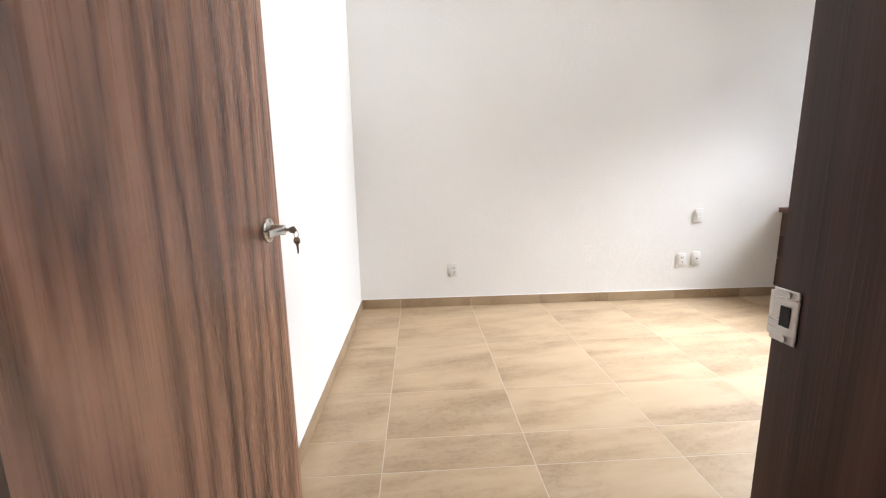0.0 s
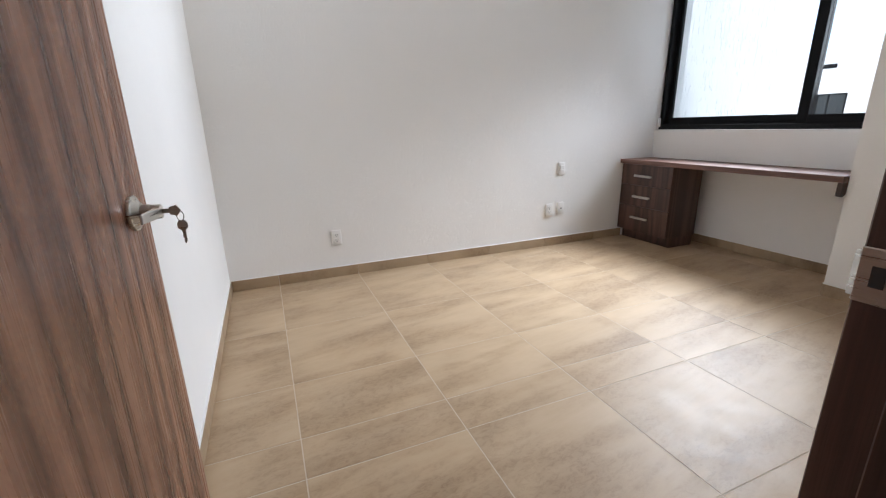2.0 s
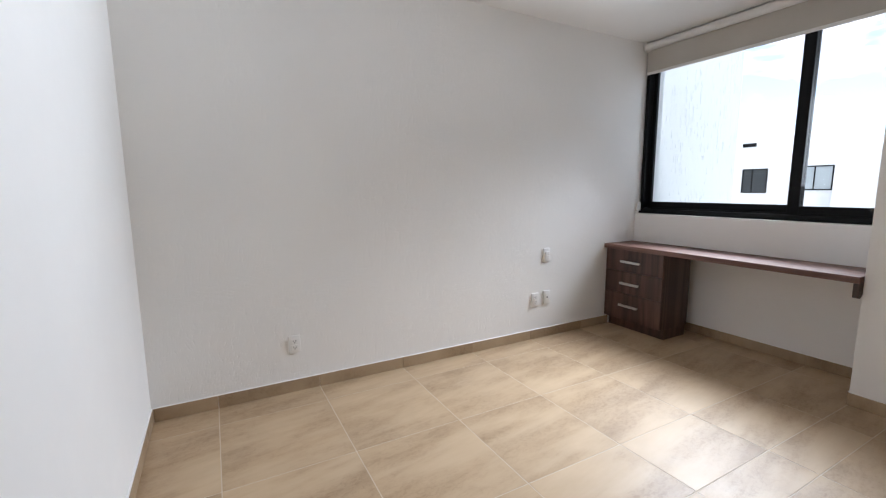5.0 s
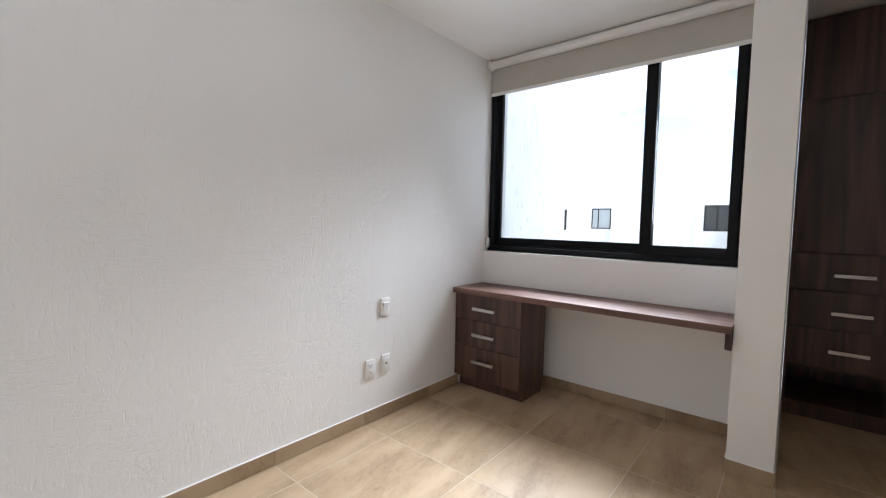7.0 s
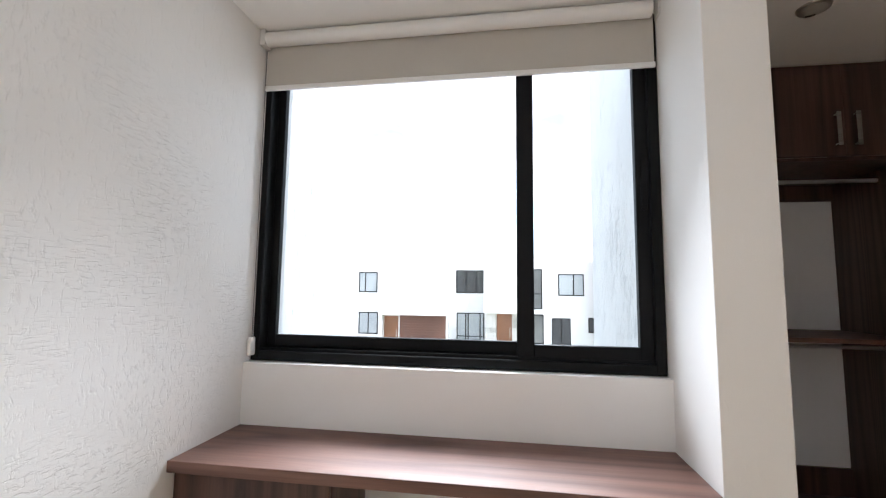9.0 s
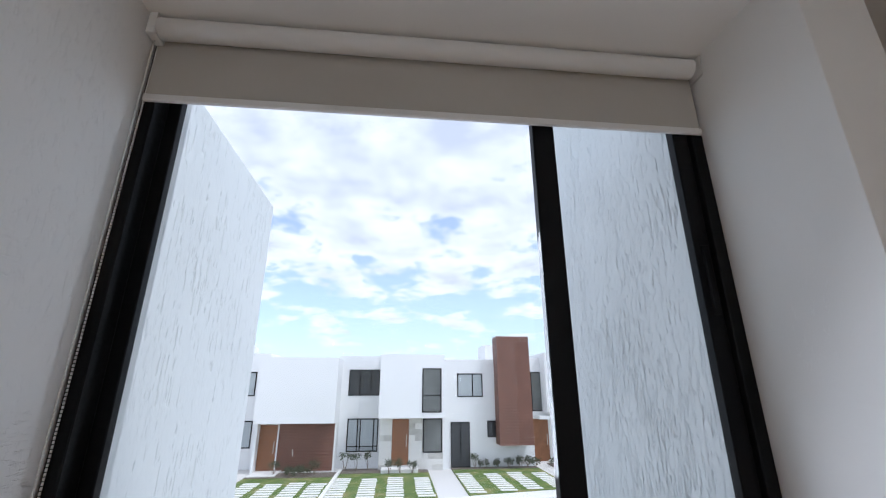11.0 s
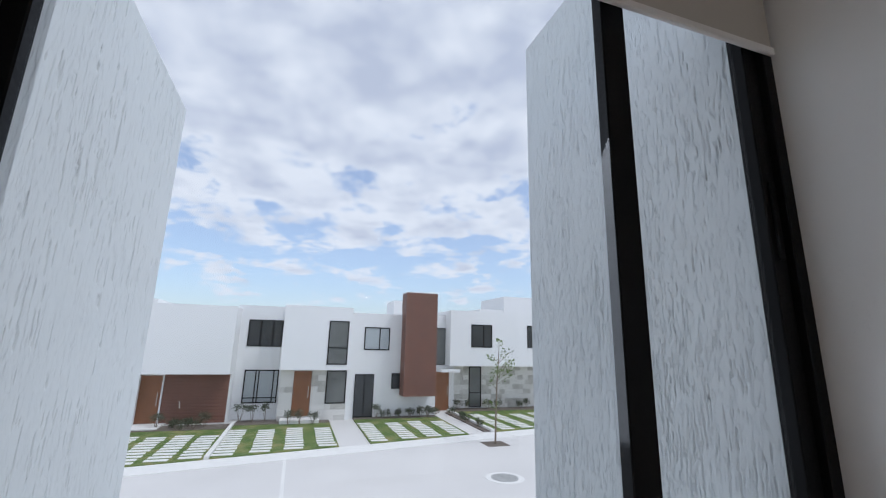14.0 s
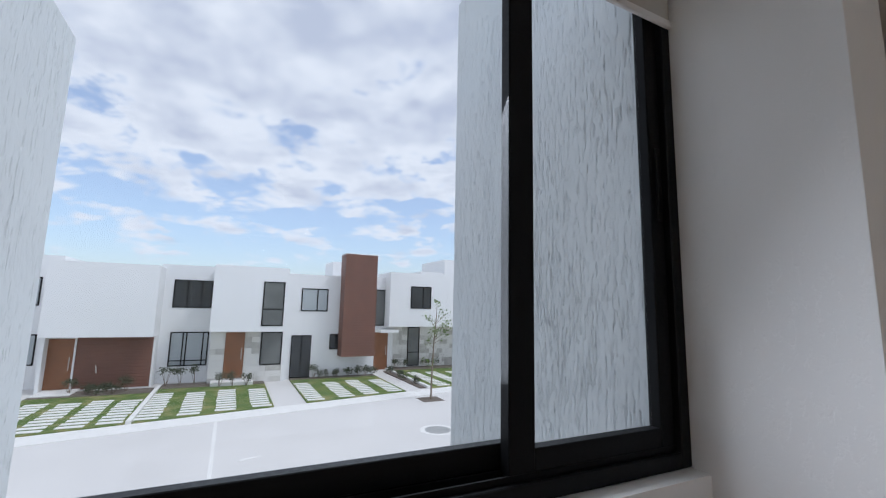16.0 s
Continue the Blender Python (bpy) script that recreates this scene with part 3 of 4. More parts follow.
UX, UY0, UY1 = 2.90, 3.40, NY - 0.006
unit = thing("drawer_unit", (3.08, 3.69, 0), "dark walnut three-drawer unit under the desk", "drawer unit")
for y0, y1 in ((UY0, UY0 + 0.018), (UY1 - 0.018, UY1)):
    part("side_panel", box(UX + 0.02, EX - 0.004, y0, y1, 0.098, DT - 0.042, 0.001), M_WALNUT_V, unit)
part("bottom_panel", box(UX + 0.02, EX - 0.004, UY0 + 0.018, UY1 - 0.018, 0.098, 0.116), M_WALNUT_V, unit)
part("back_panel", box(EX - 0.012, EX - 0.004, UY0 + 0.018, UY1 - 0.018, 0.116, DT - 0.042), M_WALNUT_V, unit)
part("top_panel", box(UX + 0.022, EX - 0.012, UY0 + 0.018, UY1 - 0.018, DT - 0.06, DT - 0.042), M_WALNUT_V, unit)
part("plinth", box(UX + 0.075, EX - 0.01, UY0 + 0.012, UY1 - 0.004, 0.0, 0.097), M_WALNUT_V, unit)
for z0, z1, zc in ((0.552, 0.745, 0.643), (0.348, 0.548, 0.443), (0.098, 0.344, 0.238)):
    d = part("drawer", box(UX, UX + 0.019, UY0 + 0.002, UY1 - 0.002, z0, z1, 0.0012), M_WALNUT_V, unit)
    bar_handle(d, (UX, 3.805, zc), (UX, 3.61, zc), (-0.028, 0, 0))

# ---- closet ----
CX, CB = 4.03, 4.665


def cabinet(name, at, label):
    return thing(name, at, label, "closet unit")


tall = cabinet("closet_tall_unit", (4.35, 1.655, 0), "dark walnut tall closet unit with door and drawers")
ty0, ty1 = 1.337, FS - 0.004
for y0, y1 in ((ty0, ty0 + 0.018), (ty1 - 0.018, ty1)):
    part("side_panel", box(CX + 0.02, CB, y0, y1, 0.1, 2.678, 0.001), M_WALNUT_V, tall)
for z in (0.10, 0.36, 1.13, 2.13, 2.658):
    part("shelf", box(CX + 0.021, CB - 0.01, ty0 + 0.018, ty1 - 0.018, z, z + 0.018), M_WALNUT_V, tall)
part("back_panel", box(CB - 0.01, CB, ty0 + 0.018, ty1 - 0.018, 0.118, 2.658), M_WALNUT_V, tall)
part("plinth", box(CX + 0.07, CB, ty0, ty1, 0.0, 0.098), M_WALNUT_V, tall)
d = part("door", box(CX, CX + 0.018, ty0 + 0.002, ty1 - 0.002, 2.148, 2.672, 0.001), M_WALNUT_V, tall)
bar_handle(d, (CX, 1.385, 2.20), (CX, 1.385, 2.395), (-0.028, 0, 0))
d = part("door", box(CX, CX + 0.018, ty0 + 0.002, ty1 - 0.002, 1.142, 2.144, 0.001), M_WALNUT_V, tall)
bar_handle(d, (CX, 1.395, 1.16), (CX, 1.395, 1.355), (-0.028, 0, 0))
for z0, z1 in ((0.894, 1.138), (0.642, 0.89), (0.384, 0.638)):
    d = part("drawer", box(CX, CX + 0.018, ty0 + 0.002, ty1 - 0.002, z0, z1, 0.001), M_WALNUT_V, tall)
    bar_handle(d, (CX, 1.75, z1 - 0.14), (CX, 1.555, z1 - 0.14), (-0.028, 0, 0))

for oy0, oy1, nm in ((0.622, 1.333, "open hanging closet unit with rail, shelf and doors above"), (0.006, 0.618, "open closet unit with rails beside the tall unit")):
    c = cabinet("closet_hanging_unit", (4.35, (oy0 + oy1) / 2, 0), "dark walnut " + nm)
    for y0, y1 in ((oy0, oy0 + 0.018), (oy1 - 0.018, oy1)):
        part("side_panel", box(CX + 0.02, CB, y0, y1, 0.1, 2.678, 0.001), M_WALNUT_V, c)
    part("top_shelf", box(CX + 0.021, CB - 0.02, oy0 + 0.018, oy1 - 0.018, 2.13, 2.148), M_WALNUT_V, c)
    part("bottom_panel", box(CX + 0.021, CB, oy0 + 0.018, oy1 - 0.018, 0.1, 0.122), M_WALNUT_V, c)
    for z0, z1 in ((2.02, 2.13), (0.122, 0.29)):
        part("back_rail", box(CB - 0.02, CB, oy0 + 0.018, oy1 - 0.018, z0, z1), M_WALNUT_V, c)
    part("shelf", box(CX + 0.03, CB, oy0 + 0.018, oy1 - 0.018, 1.135, 1.16, 0.001), M_WALNUT_Y, c)
    part("plinth", box(CX + 0.07, CB, oy0, oy1, 0.0, 0.098), M_WALNUT_V, c)
    for rz in (2.072, 1.092):
        part("rail", tube((4.3, oy0 + 0.018, rz), (4.3, oy1 - 0.018, rz), 0.0125, segs=16), M_CHROME, c, "chrome hanging rail", True)
    mid = (oy0 + oy1) / 2
    for y0, y1, hy in ((mid + 0.001, oy1 - 0.001, mid + 0.045), (oy0 + 0.001, mid - 0.001, mid - 0.05)):
        d = part("door", box(CX, CX + 0.018, y0, y1, 2.148, 2.672, 0.001), M_WALNUT_V, c)
        bar_handle(d, (CX, hy, 2.20), (CX, hy, 2.39), (-0.028, 0, 0))
lampc = thing("recessed_downlight", (3.51, 1.44, HC), "unlit recessed round ceiling downlight", "ceiling lamp")
ringb = tube((3.51, 1.44, HC - 0.006), (3.51, 1.44, HC - 0.0005), 0.062, 0.066, 32)
part("trim", ringb, M_NICKEL, lampc, "dull metal ring", True)
part("lens", tube((3.51, 1.44, HC - 0.0075), (3.51, 1.44, HC - 0.0058), 0.045, segs=24), M_BLIND, lampc)

# ---- sockets and switch on the north wall ----
def wall_plate(name, label, x, z, kind):
    t = thing(name, (x, NY, z), label, "wall socket" if kind != "switch" else "light switch")
    part("plate", box(x - 0.037, x + 0.037, NY - 0.012, NY - 0.0005, z - 0.058, z + 0.058, 0.004, 2), M_PLASTIC, t, "", True)
    if kind == "switch":
        part("rocker", box(x - 0.022, x + 0.022, NY - 0.018, NY - 0.011, z - 0.002, z + 0.03, 0.002), M_PLASTIC, t)
        part("rocker", box(x - 0.022, x + 0.022, NY - 0.015, NY - 0.011, z - 0.03, z - 0.005, 0.002), M_PLASTIC, t)
    elif kind == "socket":
        for dz in (0.02, -0.02):
            o = part("outlet", box(x - 0.021, x + 0.021, NY - 0.0145, NY - 0.011, z + dz - 0.017, z + dz + 0.017, 0.001), M_PLASTIC, t)
            hb = box(x - 0.0095, x - 0.006, NY - 0.0152, NY - 0.0143, z + dz - 0.002, z + dz + 0.008)
            box(x + 0.006, x + 0.0095, NY - 0.0152, NY - 0.0143, z + dz - 0.002, z + dz + 0.008, bm=hb)
            box(x - 0.004, x + 0.004, NY - 0.0152, NY - 0.0143, z + dz - 0.011, z + dz - 0.006, bm=hb)
            part("slots", hb, M_HOLE, o)
    else:
        o = part("outlet", box(x - 0.021, x + 0.021, NY - 0.0145, NY - 0.011, z - 0.03, z + 0.03, 0.001), M_PLASTIC, t)
        part("jack", tube((x, NY - 0.016, z), (x, NY - 0.0142, z), 0.007, segs=14), M_HOLE, o)


wall_plate("wall_socket", "white double power socket low on the wall", 0.038, 0.32, "socket")
wall_plate("wall_socket", "white double power socket beside the antenna socket", 2.03, 0.352, "socket")
wall_plate("antenna_socket", "white antenna socket beside the power socket", 2.162, 0.36, "jack")
wall_plate("light_switch", "white light switch above the sockets", 2.15, 0.735, "switch")

# ---- street ----
def ground_box(x0, x1, y0, y1, h):
    return box(x0, x1, y0, y1, STREET - 0.2, STREET + h)


M_ROAD = plain("pale_concrete", (0.68, 0.66, 0.64), 0.85, 0, 0.1, 0.35, 0.002)
M_PAVER = plain("white_concrete_paver", (0.8, 0.785, 0.76), 0.85, 0, 0.1, 3.0, 0.002)
M_SOIL = plain("dark_soil", (0.2, 0.168, 0.138), 0.95, 0, 0.5, 4.0, 0.03)
M_FACADE = plain("white_facade_paint", (0.80, 0.80, 0.80), 0.8, 0, 0.05, 0.4, 0.001)
M_SLAT = plain("red_brown_slats", (0.2, 0.092, 0.062), 0.55, 0, 0.25, 1.5)
M_DOORWOOD = plain("orange_brown_door_wood", (0.27, 0.115, 0.05), 0.5, 0, 0.3, 2.0)
M_PANE = plain("dark_house_glass", (0.035, 0.042, 0.048), 0.06, 0, 0.4, 0.6)
M_CURTAIN_PANE = plain("pale_blind_behind_glass", (0.42, 0.46, 0.48), 0.12, 0, 0.15, 0.8)
# house glass with its reflected light painted in as a grey base colour
M_REFLECT_PANE = plain("reflecting_house_glass", (0.17, 0.18, 0.175), 0.06, 0, 0.35, 0.9)
M_LOUVRE = plain("charcoal_louvres", (0.045, 0.048, 0.052), 0.45, 0, 0.2, 2.0)
M_BARK = plain("young_bark", (0.24, 0.19, 0.14), 0.9, 0, 0.3, 20.0, 0.003)
M_LEAF = plain("spring_leaves", (0.16, 0.24, 0.05), 0.6, 0, 0.45, 9.0)
M_SHRUB = plain("dusty_shrub_leaves", (0.09, 0.11, 0.06), 0.7, 0, 0.5, 9.0)
M_STEEL = plain("worn_iron_cover", (0.5, 0.5, 0.49), 0.6, 0, 0.35, 9.0, 0.004)


def grass_material():
    k = Mat("lawn_grass", 0.9)
    big = k.noise(k.geo, 1.1, 5.0, 0.65)
    fine = k.noise(k.geo, 26.0, 5.0, 0.7)
    c = k.ramp(big, [(0.36, (0.085, 0.15, 0.028)), (0.5, (0.14, 0.2, 0.045)), (0.62, (0.3, 0.28, 0.11))])
    k.color(k.mix(k.ramp(fine, [(0.3, 0.45), (0.6, 0.0)]), c, (0.05, 0.085, 0.018)))
    k.bump(fine, 0.05, 0.8)
    return k.m


def stone_material():
    k = Mat("grey_beige_stone", 0.85)
    shift, rnd = k.random_shift(11.0)
    n = k.noise(k.scaled(k.geo, (1, 1, 1), shift), 3.5, 6.0, 0.6)
    c = k.ramp(n, [(0.3, (0.40, 0.385, 0.355)), (0.7, (0.56, 0.545, 0.51))])
    k.color(k.mix(k.ramp(rnd, [(0.15, 0.0), (0.5, 1.0)]), c, (0.71, 0.695, 0.665)))
    k.bump(n, 0.01, 0.6)
    return k.m


M_GRASS, M_STONE = grass_material(), stone_material()
gnd = bmesh.new()
bmesh.ops.create_grid(gnd, x_segments=24, y_segments=24, size=1500)
bmesh.ops.translate(gnd, verts=gnd.verts, vec=(0, 0, STREET))
single("ground", gnd, M_ROAD, "pale concrete street reaching far away", "ground", "structure")
single("road_joint", box(8.0, 19.9, 3.40, 3.50, STREET - 0.01, STREET + 0.005), M_PAVER, "pale joint line across the concrete street", "road joint", "structure")


def street_edge(y):
    """x of the front edge of the gardens, which runs askew to the houses."""
    return 21.35 - 0.185 * y


def paved(name, label, y0, y1, near, far, lift, material):
    """A flat band along the gardens, from near to far in front of their edge."""
    pts = [(street_edge(y0) - far, y0), (street_edge(y1) - far, y1), (street_edge(y1) - near, y1), (street_edge(y0) - near, y0)]
    return single(name, prism(pts, STREET - 0.05, STREET + lift, "z"), material, label, "pavement", "structure")


paved("pavement", "pale concrete pavement band in front of the gardens", -30.0, 30.0, 0.0, 1.1, 0.02, M_PAVER)
# thin pale patch of uneven outline on the street
single("paint_splash", prism([(15.30, 2.86), (15.44, 2.70), (15.50, 2.36), (15.58, 2.30), (15.50, 2.24), (15.40, 2.42), (15.34, 2.6), (15.24, 2.78)], STREET - 0.01, STREET + 0.004, "z"), M_PAVER, "pale irregular mark on the street", "stain", "structure")


def slats(x, y0, y1, z0, z1, pitch, depth=0.03, bm=None):
    """Lapped boards across a face that looks to -x."""
    bm = box(x - 0.014, x, y0, y1, z0, z1, bm=bm)
    n = round((z1 - z0) / pitch)
    p = (z1 - z0) / n
    for i in range(n):
        a, b = z0 + i * p, z0 + (i + 1) * p
        prism([(x, a + 0.01), (x - depth, a + 0.004), (x - depth * 0.8, b - p * 0.34), (x, b - p * 0.3)], y0, y1, "y", bm=bm)
    return bm


def far_window(house, x, y0, y1, z0, z1, splits=(), bars=(), pane=None):
    """A black framed window in a face that looks to -x; splits are upright bars, bars level ones, as shares."""
    t, z0, z1 = 0.06, z0 + STREET, z1 + STREET
    b = box(x - 0.03, x + 0.02, y0, y0 + t, z0, z1)
    box(x - 0.03, x + 0.02, y1 - t, y1, z0, z1, bm=b)
    box(x - 0.03, x + 0.02, y0 + t, y1 - t, z0, z0 + t, bm=b)
    box(x - 0.03, x + 0.02, y0 + t, y1 - t, z1 - t, z1, bm=b)
    for s in splits:
        c = y1 + (y0 - y1) * s
        box(x - 0.025, x + 0.015, c - 0.03, c + 0.03, z0 + t, z1 - t, bm=b)
    for s in bars:
        c = z0 + (z1 - z0) * s
        box(x - 0.022, x + 0.012, y0 + t, y1 - t, c - 0.025, c + 0.025, bm=b)
    w = part("window", b, M_ALU, house, "black framed window")
    part("pane", box(x - 0.006, x + 0.004, y0 + t, y1 - t, z0 + t, z1 - t), pane or M_PANE, w)
    return w


def hbox(x0, x1, y0, y1, z0, z1, bm=None):
    return box(x0, x1, y0, y1, z0 + STREET, z1 + STREET, bm=bm)


def house(at_y, label):
    return thing("house", (27.0, at_y, STREET), label, "house", "row of houses across the street")


def entry_door(hs, x, y0, y1, z0, z1, label="orange-brown wooden front door"):
    d = part("door", hbox(x - 0.04, x, y0, y1, z0, z1), M_DOORWOOD, hs, label)
    part("handle", tube((x - 0.08, y0 + 0.12, STREET + z0 + 0.9), (x - 0.08, y0 + 0.12, STREET + z0 + 1.5), 0.02, segs=8), M_NICKEL, d)


def stone_wall(hs, x, y0, y1, z0, z1):
    """Coursed stone blocks on a wall that looks to -x."""
    rng = random.Random(int(abs(y0) * 100))
    shapes = {}
    z, row = z0, 0
    rows = max(1, round((z1 - z0) / 0.3))
    rh = (z1 - z0) / rows
    for r in range(rows):
        y = y0
        while y < y1 - 0.01:
            w = min(rng.choice((0.4, 0.6, 0.8)), y1 - y)
            if y1 - (y + w) < 0.15:
                w = y1 - y
            key = (round(w, 2), round(rh, 3))
            if key not in shapes:
                me = bpy.data.meshes.new("stone")
                b = box(-0.02, 0.02, 0.0025, w - 0.0025, 0.0025, rh - 0.0025, 0.004)
                b.to_mesh(me)
                b.free()
                me.materials.append(M_STONE)
                shapes[key] = me
            ob = new("stone", shapes[key])
            ob.parent = hs
            ob.location = Vector((x - rng.uniform(0.0, 0.012), y, STREET + z0 + r * rh)) - ORIGIN[hs]
            y += w


# house A: closed white upper box over a slatted garage (y grows to the north)
ha = house(8.5, "white two-storey house with slatted brown garage panel")
part("upper_wall", hbox(26.4, 34, 6.41, 10.5, 2.42, 5.75), M_FACADE, ha)
part("lower_wall", hbox(27.44, 34, 6.41, 10.5, 0, 2.42), M_FACADE, ha)
part("side_pier", hbox(26.9, 27.44, 10.38, 10.5, 0, 2.42), M_FACADE, ha)
entry_door(ha, 27.44, 9.46, 10.38, 0.0, 2.3)
part("step", hbox(25.9, 27.42, 9.05, 10.36, 0, 0.1), M_PAVER, ha, "pale entrance step")
part("post", hbox(27.36, 27.44, 9.39, 9.46, 0, 2.38), M_FACADE, ha)
part("garage_panel", slats(27.44, 6.50, 9.39, STREET + 0.05, STREET + 2.40, 0.16, 0.045), M_SLAT, ha, "red-brown slatted garage panel")
part("garage_handle", tube((27.36, 8.55, STREET + 0.75), (27.36, 8.6, STREET + 1.1), 0.025, segs=8), M_NICKEL, ha)

# house B: recessed bay with two windows, white box over stone entrance
hb = house(2.6, "white two-storey house with stone-clad entrance and dark windows")
part("bay_wall", hbox(28.4, 34, 4.12, 6.6, 0, 5.98), M_FACADE, hb)
part("upper_wall", hbox(26.4, 28.4, 0.615, 4.14, 2.64, 5.95), M_FACADE, hb)
part("rear_wall", hbox(28.402, 34, 0.5, 4.12, 0, 5.9), M_FACADE, hb)
part("lower_wall", hbox(27.24, 28.4, 0.615, 4.08, 0, 2.64), M_FACADE, hb)
part("side_wall", hbox(27.3, 28.4, 0.41, 0.613, 0, 5.7), M_FACADE, hb)
far_window(hb, 28.4, 4.22, 6.0, 3.76, 5.21, (0.36, 0.72))
far_window(hb, 28.4, 4.2, 5.94, 0.8, 2.53, (0.33, 0.42, 0.85), (0.16,), M_CURTAIN_PANE)
far_window(hb, 26.4, 0.79, 1.84, 2.92, 5.21, (), (0.38,), M_REFLECT_PANE)
far_window(hb, 27.22, 0.66, 1.73, 0.86, 2.58, (), (), M_REFLECT_PANE)
entry_door(hb, 27.22, 2.5, 3.4, 0.28, 2.56)
part("step", hbox(26.3, 27.2, 2.0, 3.9, 0, 0.2), M_PAVER, hb, "pale entrance step")
stone_wall(hb, 27.22, 3.41, 4.08, 0.0, 2.62)
stone_wall(hb, 27.22, 1.75, 2.49, 0.0, 2.62)
stone_wall(hb, 27.22, 0.63, 1.74, 0.0, 0.84)

# house C: white wall, louvred door, slatted tower
hc = house(-2.2, "white two-storey house with red-brown slatted tower")
part("wall", hbox(27.6, 34, -4.6, 0.39, 0, 5.77), M_FACADE, hc)
far_window(hc, 27.6, -1.72, -0.24, 3.69, 4.98, (0.6,), (), M_CURTAIN_PANE)
far_window(hc, 27.6, -2.42, -1.93, 1.55, 2.42)
ld = part("louvred_door", hbox(27.55, 27.6, -0.92, 0.15, 0.06, 2.36), M_ALU, hc, "black louvred metal door")
part("louvres", slats(27.55, -0.36, 0.11, STREET + 0.12, STREET + 2.3, 0.11, 0.04, slats(27.55, -0.88, -0.41, STREET + 0.12, STREET + 2.3, 0.11, 0.04)), M_LOUVRE, ld)
tw = part("tower_core", hbox(26.64, 27.75, -4.28, -2.44, 1.24, 7.0), M_SLAT, hc)
tb = slats(26.64, -4.3, -2.42, STREET + 1.22, STREET + 7.02, 0.145, 0.05)
n = 40
for i in range(n):
    a = STREET + 1.22 + 5.8 * i / n
    box(26.62, 27.75, -2.44, -2.415, a + 0.006, a + 0.115, bm=tb)
part("tower_slats", tb, M_SLAT, tw, "red-brown lapped boards")
part("tower_cap", hbox(26.6, 27.78, -4.31, -2.41, 7.02, 7.06), M_FACADE, tw, "thin pale cap")
part("stair_block", hbox(30.5, 33, -3.4, -2.5, 5.77, 6.9), M_FACADE, hc)

# house D: entrance with canopy, white box over stone ground floor
hd = house(-9.0, "white two-storey house with stone ground floor and canopy")
part("entry_wall", hbox(29.6, 34, -6.5, -4.62, 0, 6.0), M_FACADE, hd)
part("upper_wall", hbox(28.6, 34, -16.0, -5.86, 2.78, 6.28), M_FACADE, hd)
part("lower_wall", hbox(29.92, 34, -16.0, -6.5, 0, 2.78), M_FACADE, hd)
part("canopy", hbox(28.5, 29.6, -6.5, -5.3, 2.4, 2.58), M_FACADE, hd, "white concrete canopy slab")
far_window(hd, 29.6, -6.1, -5.2, 2.8, 5.15, (), (), M_REFLECT_PANE)
entry_door(hd, 29.6, -6.14, -5.1, 0.0, 2.36)
far_window(hd, 28.6, -8.77, -7.29, 3.96, 5.42, (0.6,))
far_window(hd, 28.6, -12.6, -11.4, 4.0, 5.48, (0.5,))
far_window(hd, 29.9, -8.55, -7.66, 0.1, 2.7, (), (0.35,), M_REFLECT_PANE)
stone_wall(hd, 29.9, -7.65, -6.5, 0.0, 2.76)
stone_wall(hd, 29.9, -13.5, -8.56, 0.0, 2.76)

# houses further north
he = house(11.6, "white two-storey house bay with stacked dark windows")
part("wall", hbox(28.4, 34, 10.52, 13.0, 0, 6.1), M_FACADE, he)
far_window(he, 28.4, 11.2, 12.45, 3.74, 5.06, (0.35,), (), M_CURTAIN_PANE)
far_window(he, 28.4, 11.1, 12.4, 1.05, 2.45, (0.5,), (), M_CURTAIN_PANE)
hf = house(16.0, "tall white house with one dark window and roof vent")
part("wall", hbox(27.0, 34, 13.02, 20.0, 0, 6.9), M_FACADE, hf)
far_window(hf, 27.0, 13.6, 14.9, 3.6, 4.95, (0.4,))
part("vent", hbox(26.97, 27.0, 14.3, 15.0, 6.2, 6.4), M_ALU, hf, "grey wall vent")

back = thing("distant_building", (72, -32, STREET), "pale white block behind the row of houses", "building")
part("wall", hbox(70, 80, -46, -30.5, 0, 12.6), M_FACADE, back)
part("lower_wall", hbox(70.2, 80, -30.48, -26, 0, 10.2), M_FACADE, back)

# gardens: grass, rows of pavers, planting beds
paver_mesh = mesh_of("paver", box(0, 0.24, -0.36, 0.36, -0.02, 0.015, 0.01), M_PAVER, Vector((0, 0, 0)))


def garden(y0, y1, back_x, rows):
    lawn = single("lawn", prism([(street_edge(y0), y0), (street_edge(y1), y1), (back_x, y1), (back_x, y0)], STREET - 0.1, STREET + 0.05), M_GRASS, "patchy green lawn strip in front of a house", "lawn", "structure", at=(24, (y0 + y1) / 2, STREET))
    rng = random.Random(int(y0 * 10) + 77)
    for y in rows:
        x = street_edge(y) + 0.25
        while x < back_x - 1.3:
            ob = new("paver", paver_mesh)
            ob.parent = lawn
            ob.location = Vector((x, y + rng.uniform(-0.03, 0.03), STREET + 0.055)) - ORIGIN[lawn]
            ob.rotation_euler = (0, 0, rng.uniform(-0.04, 0.04))
            x += 0.44
    single("planting_bed", prism([(back_x, y0), (back_x, y1), (back_x + 1.3, y1), (back_x + 1.3, y0)], STREET - 0.1, STREET + 0.06), M_SOIL, "bare dark soil bed along the house wall", "planting bed", "structure")
    return lawn


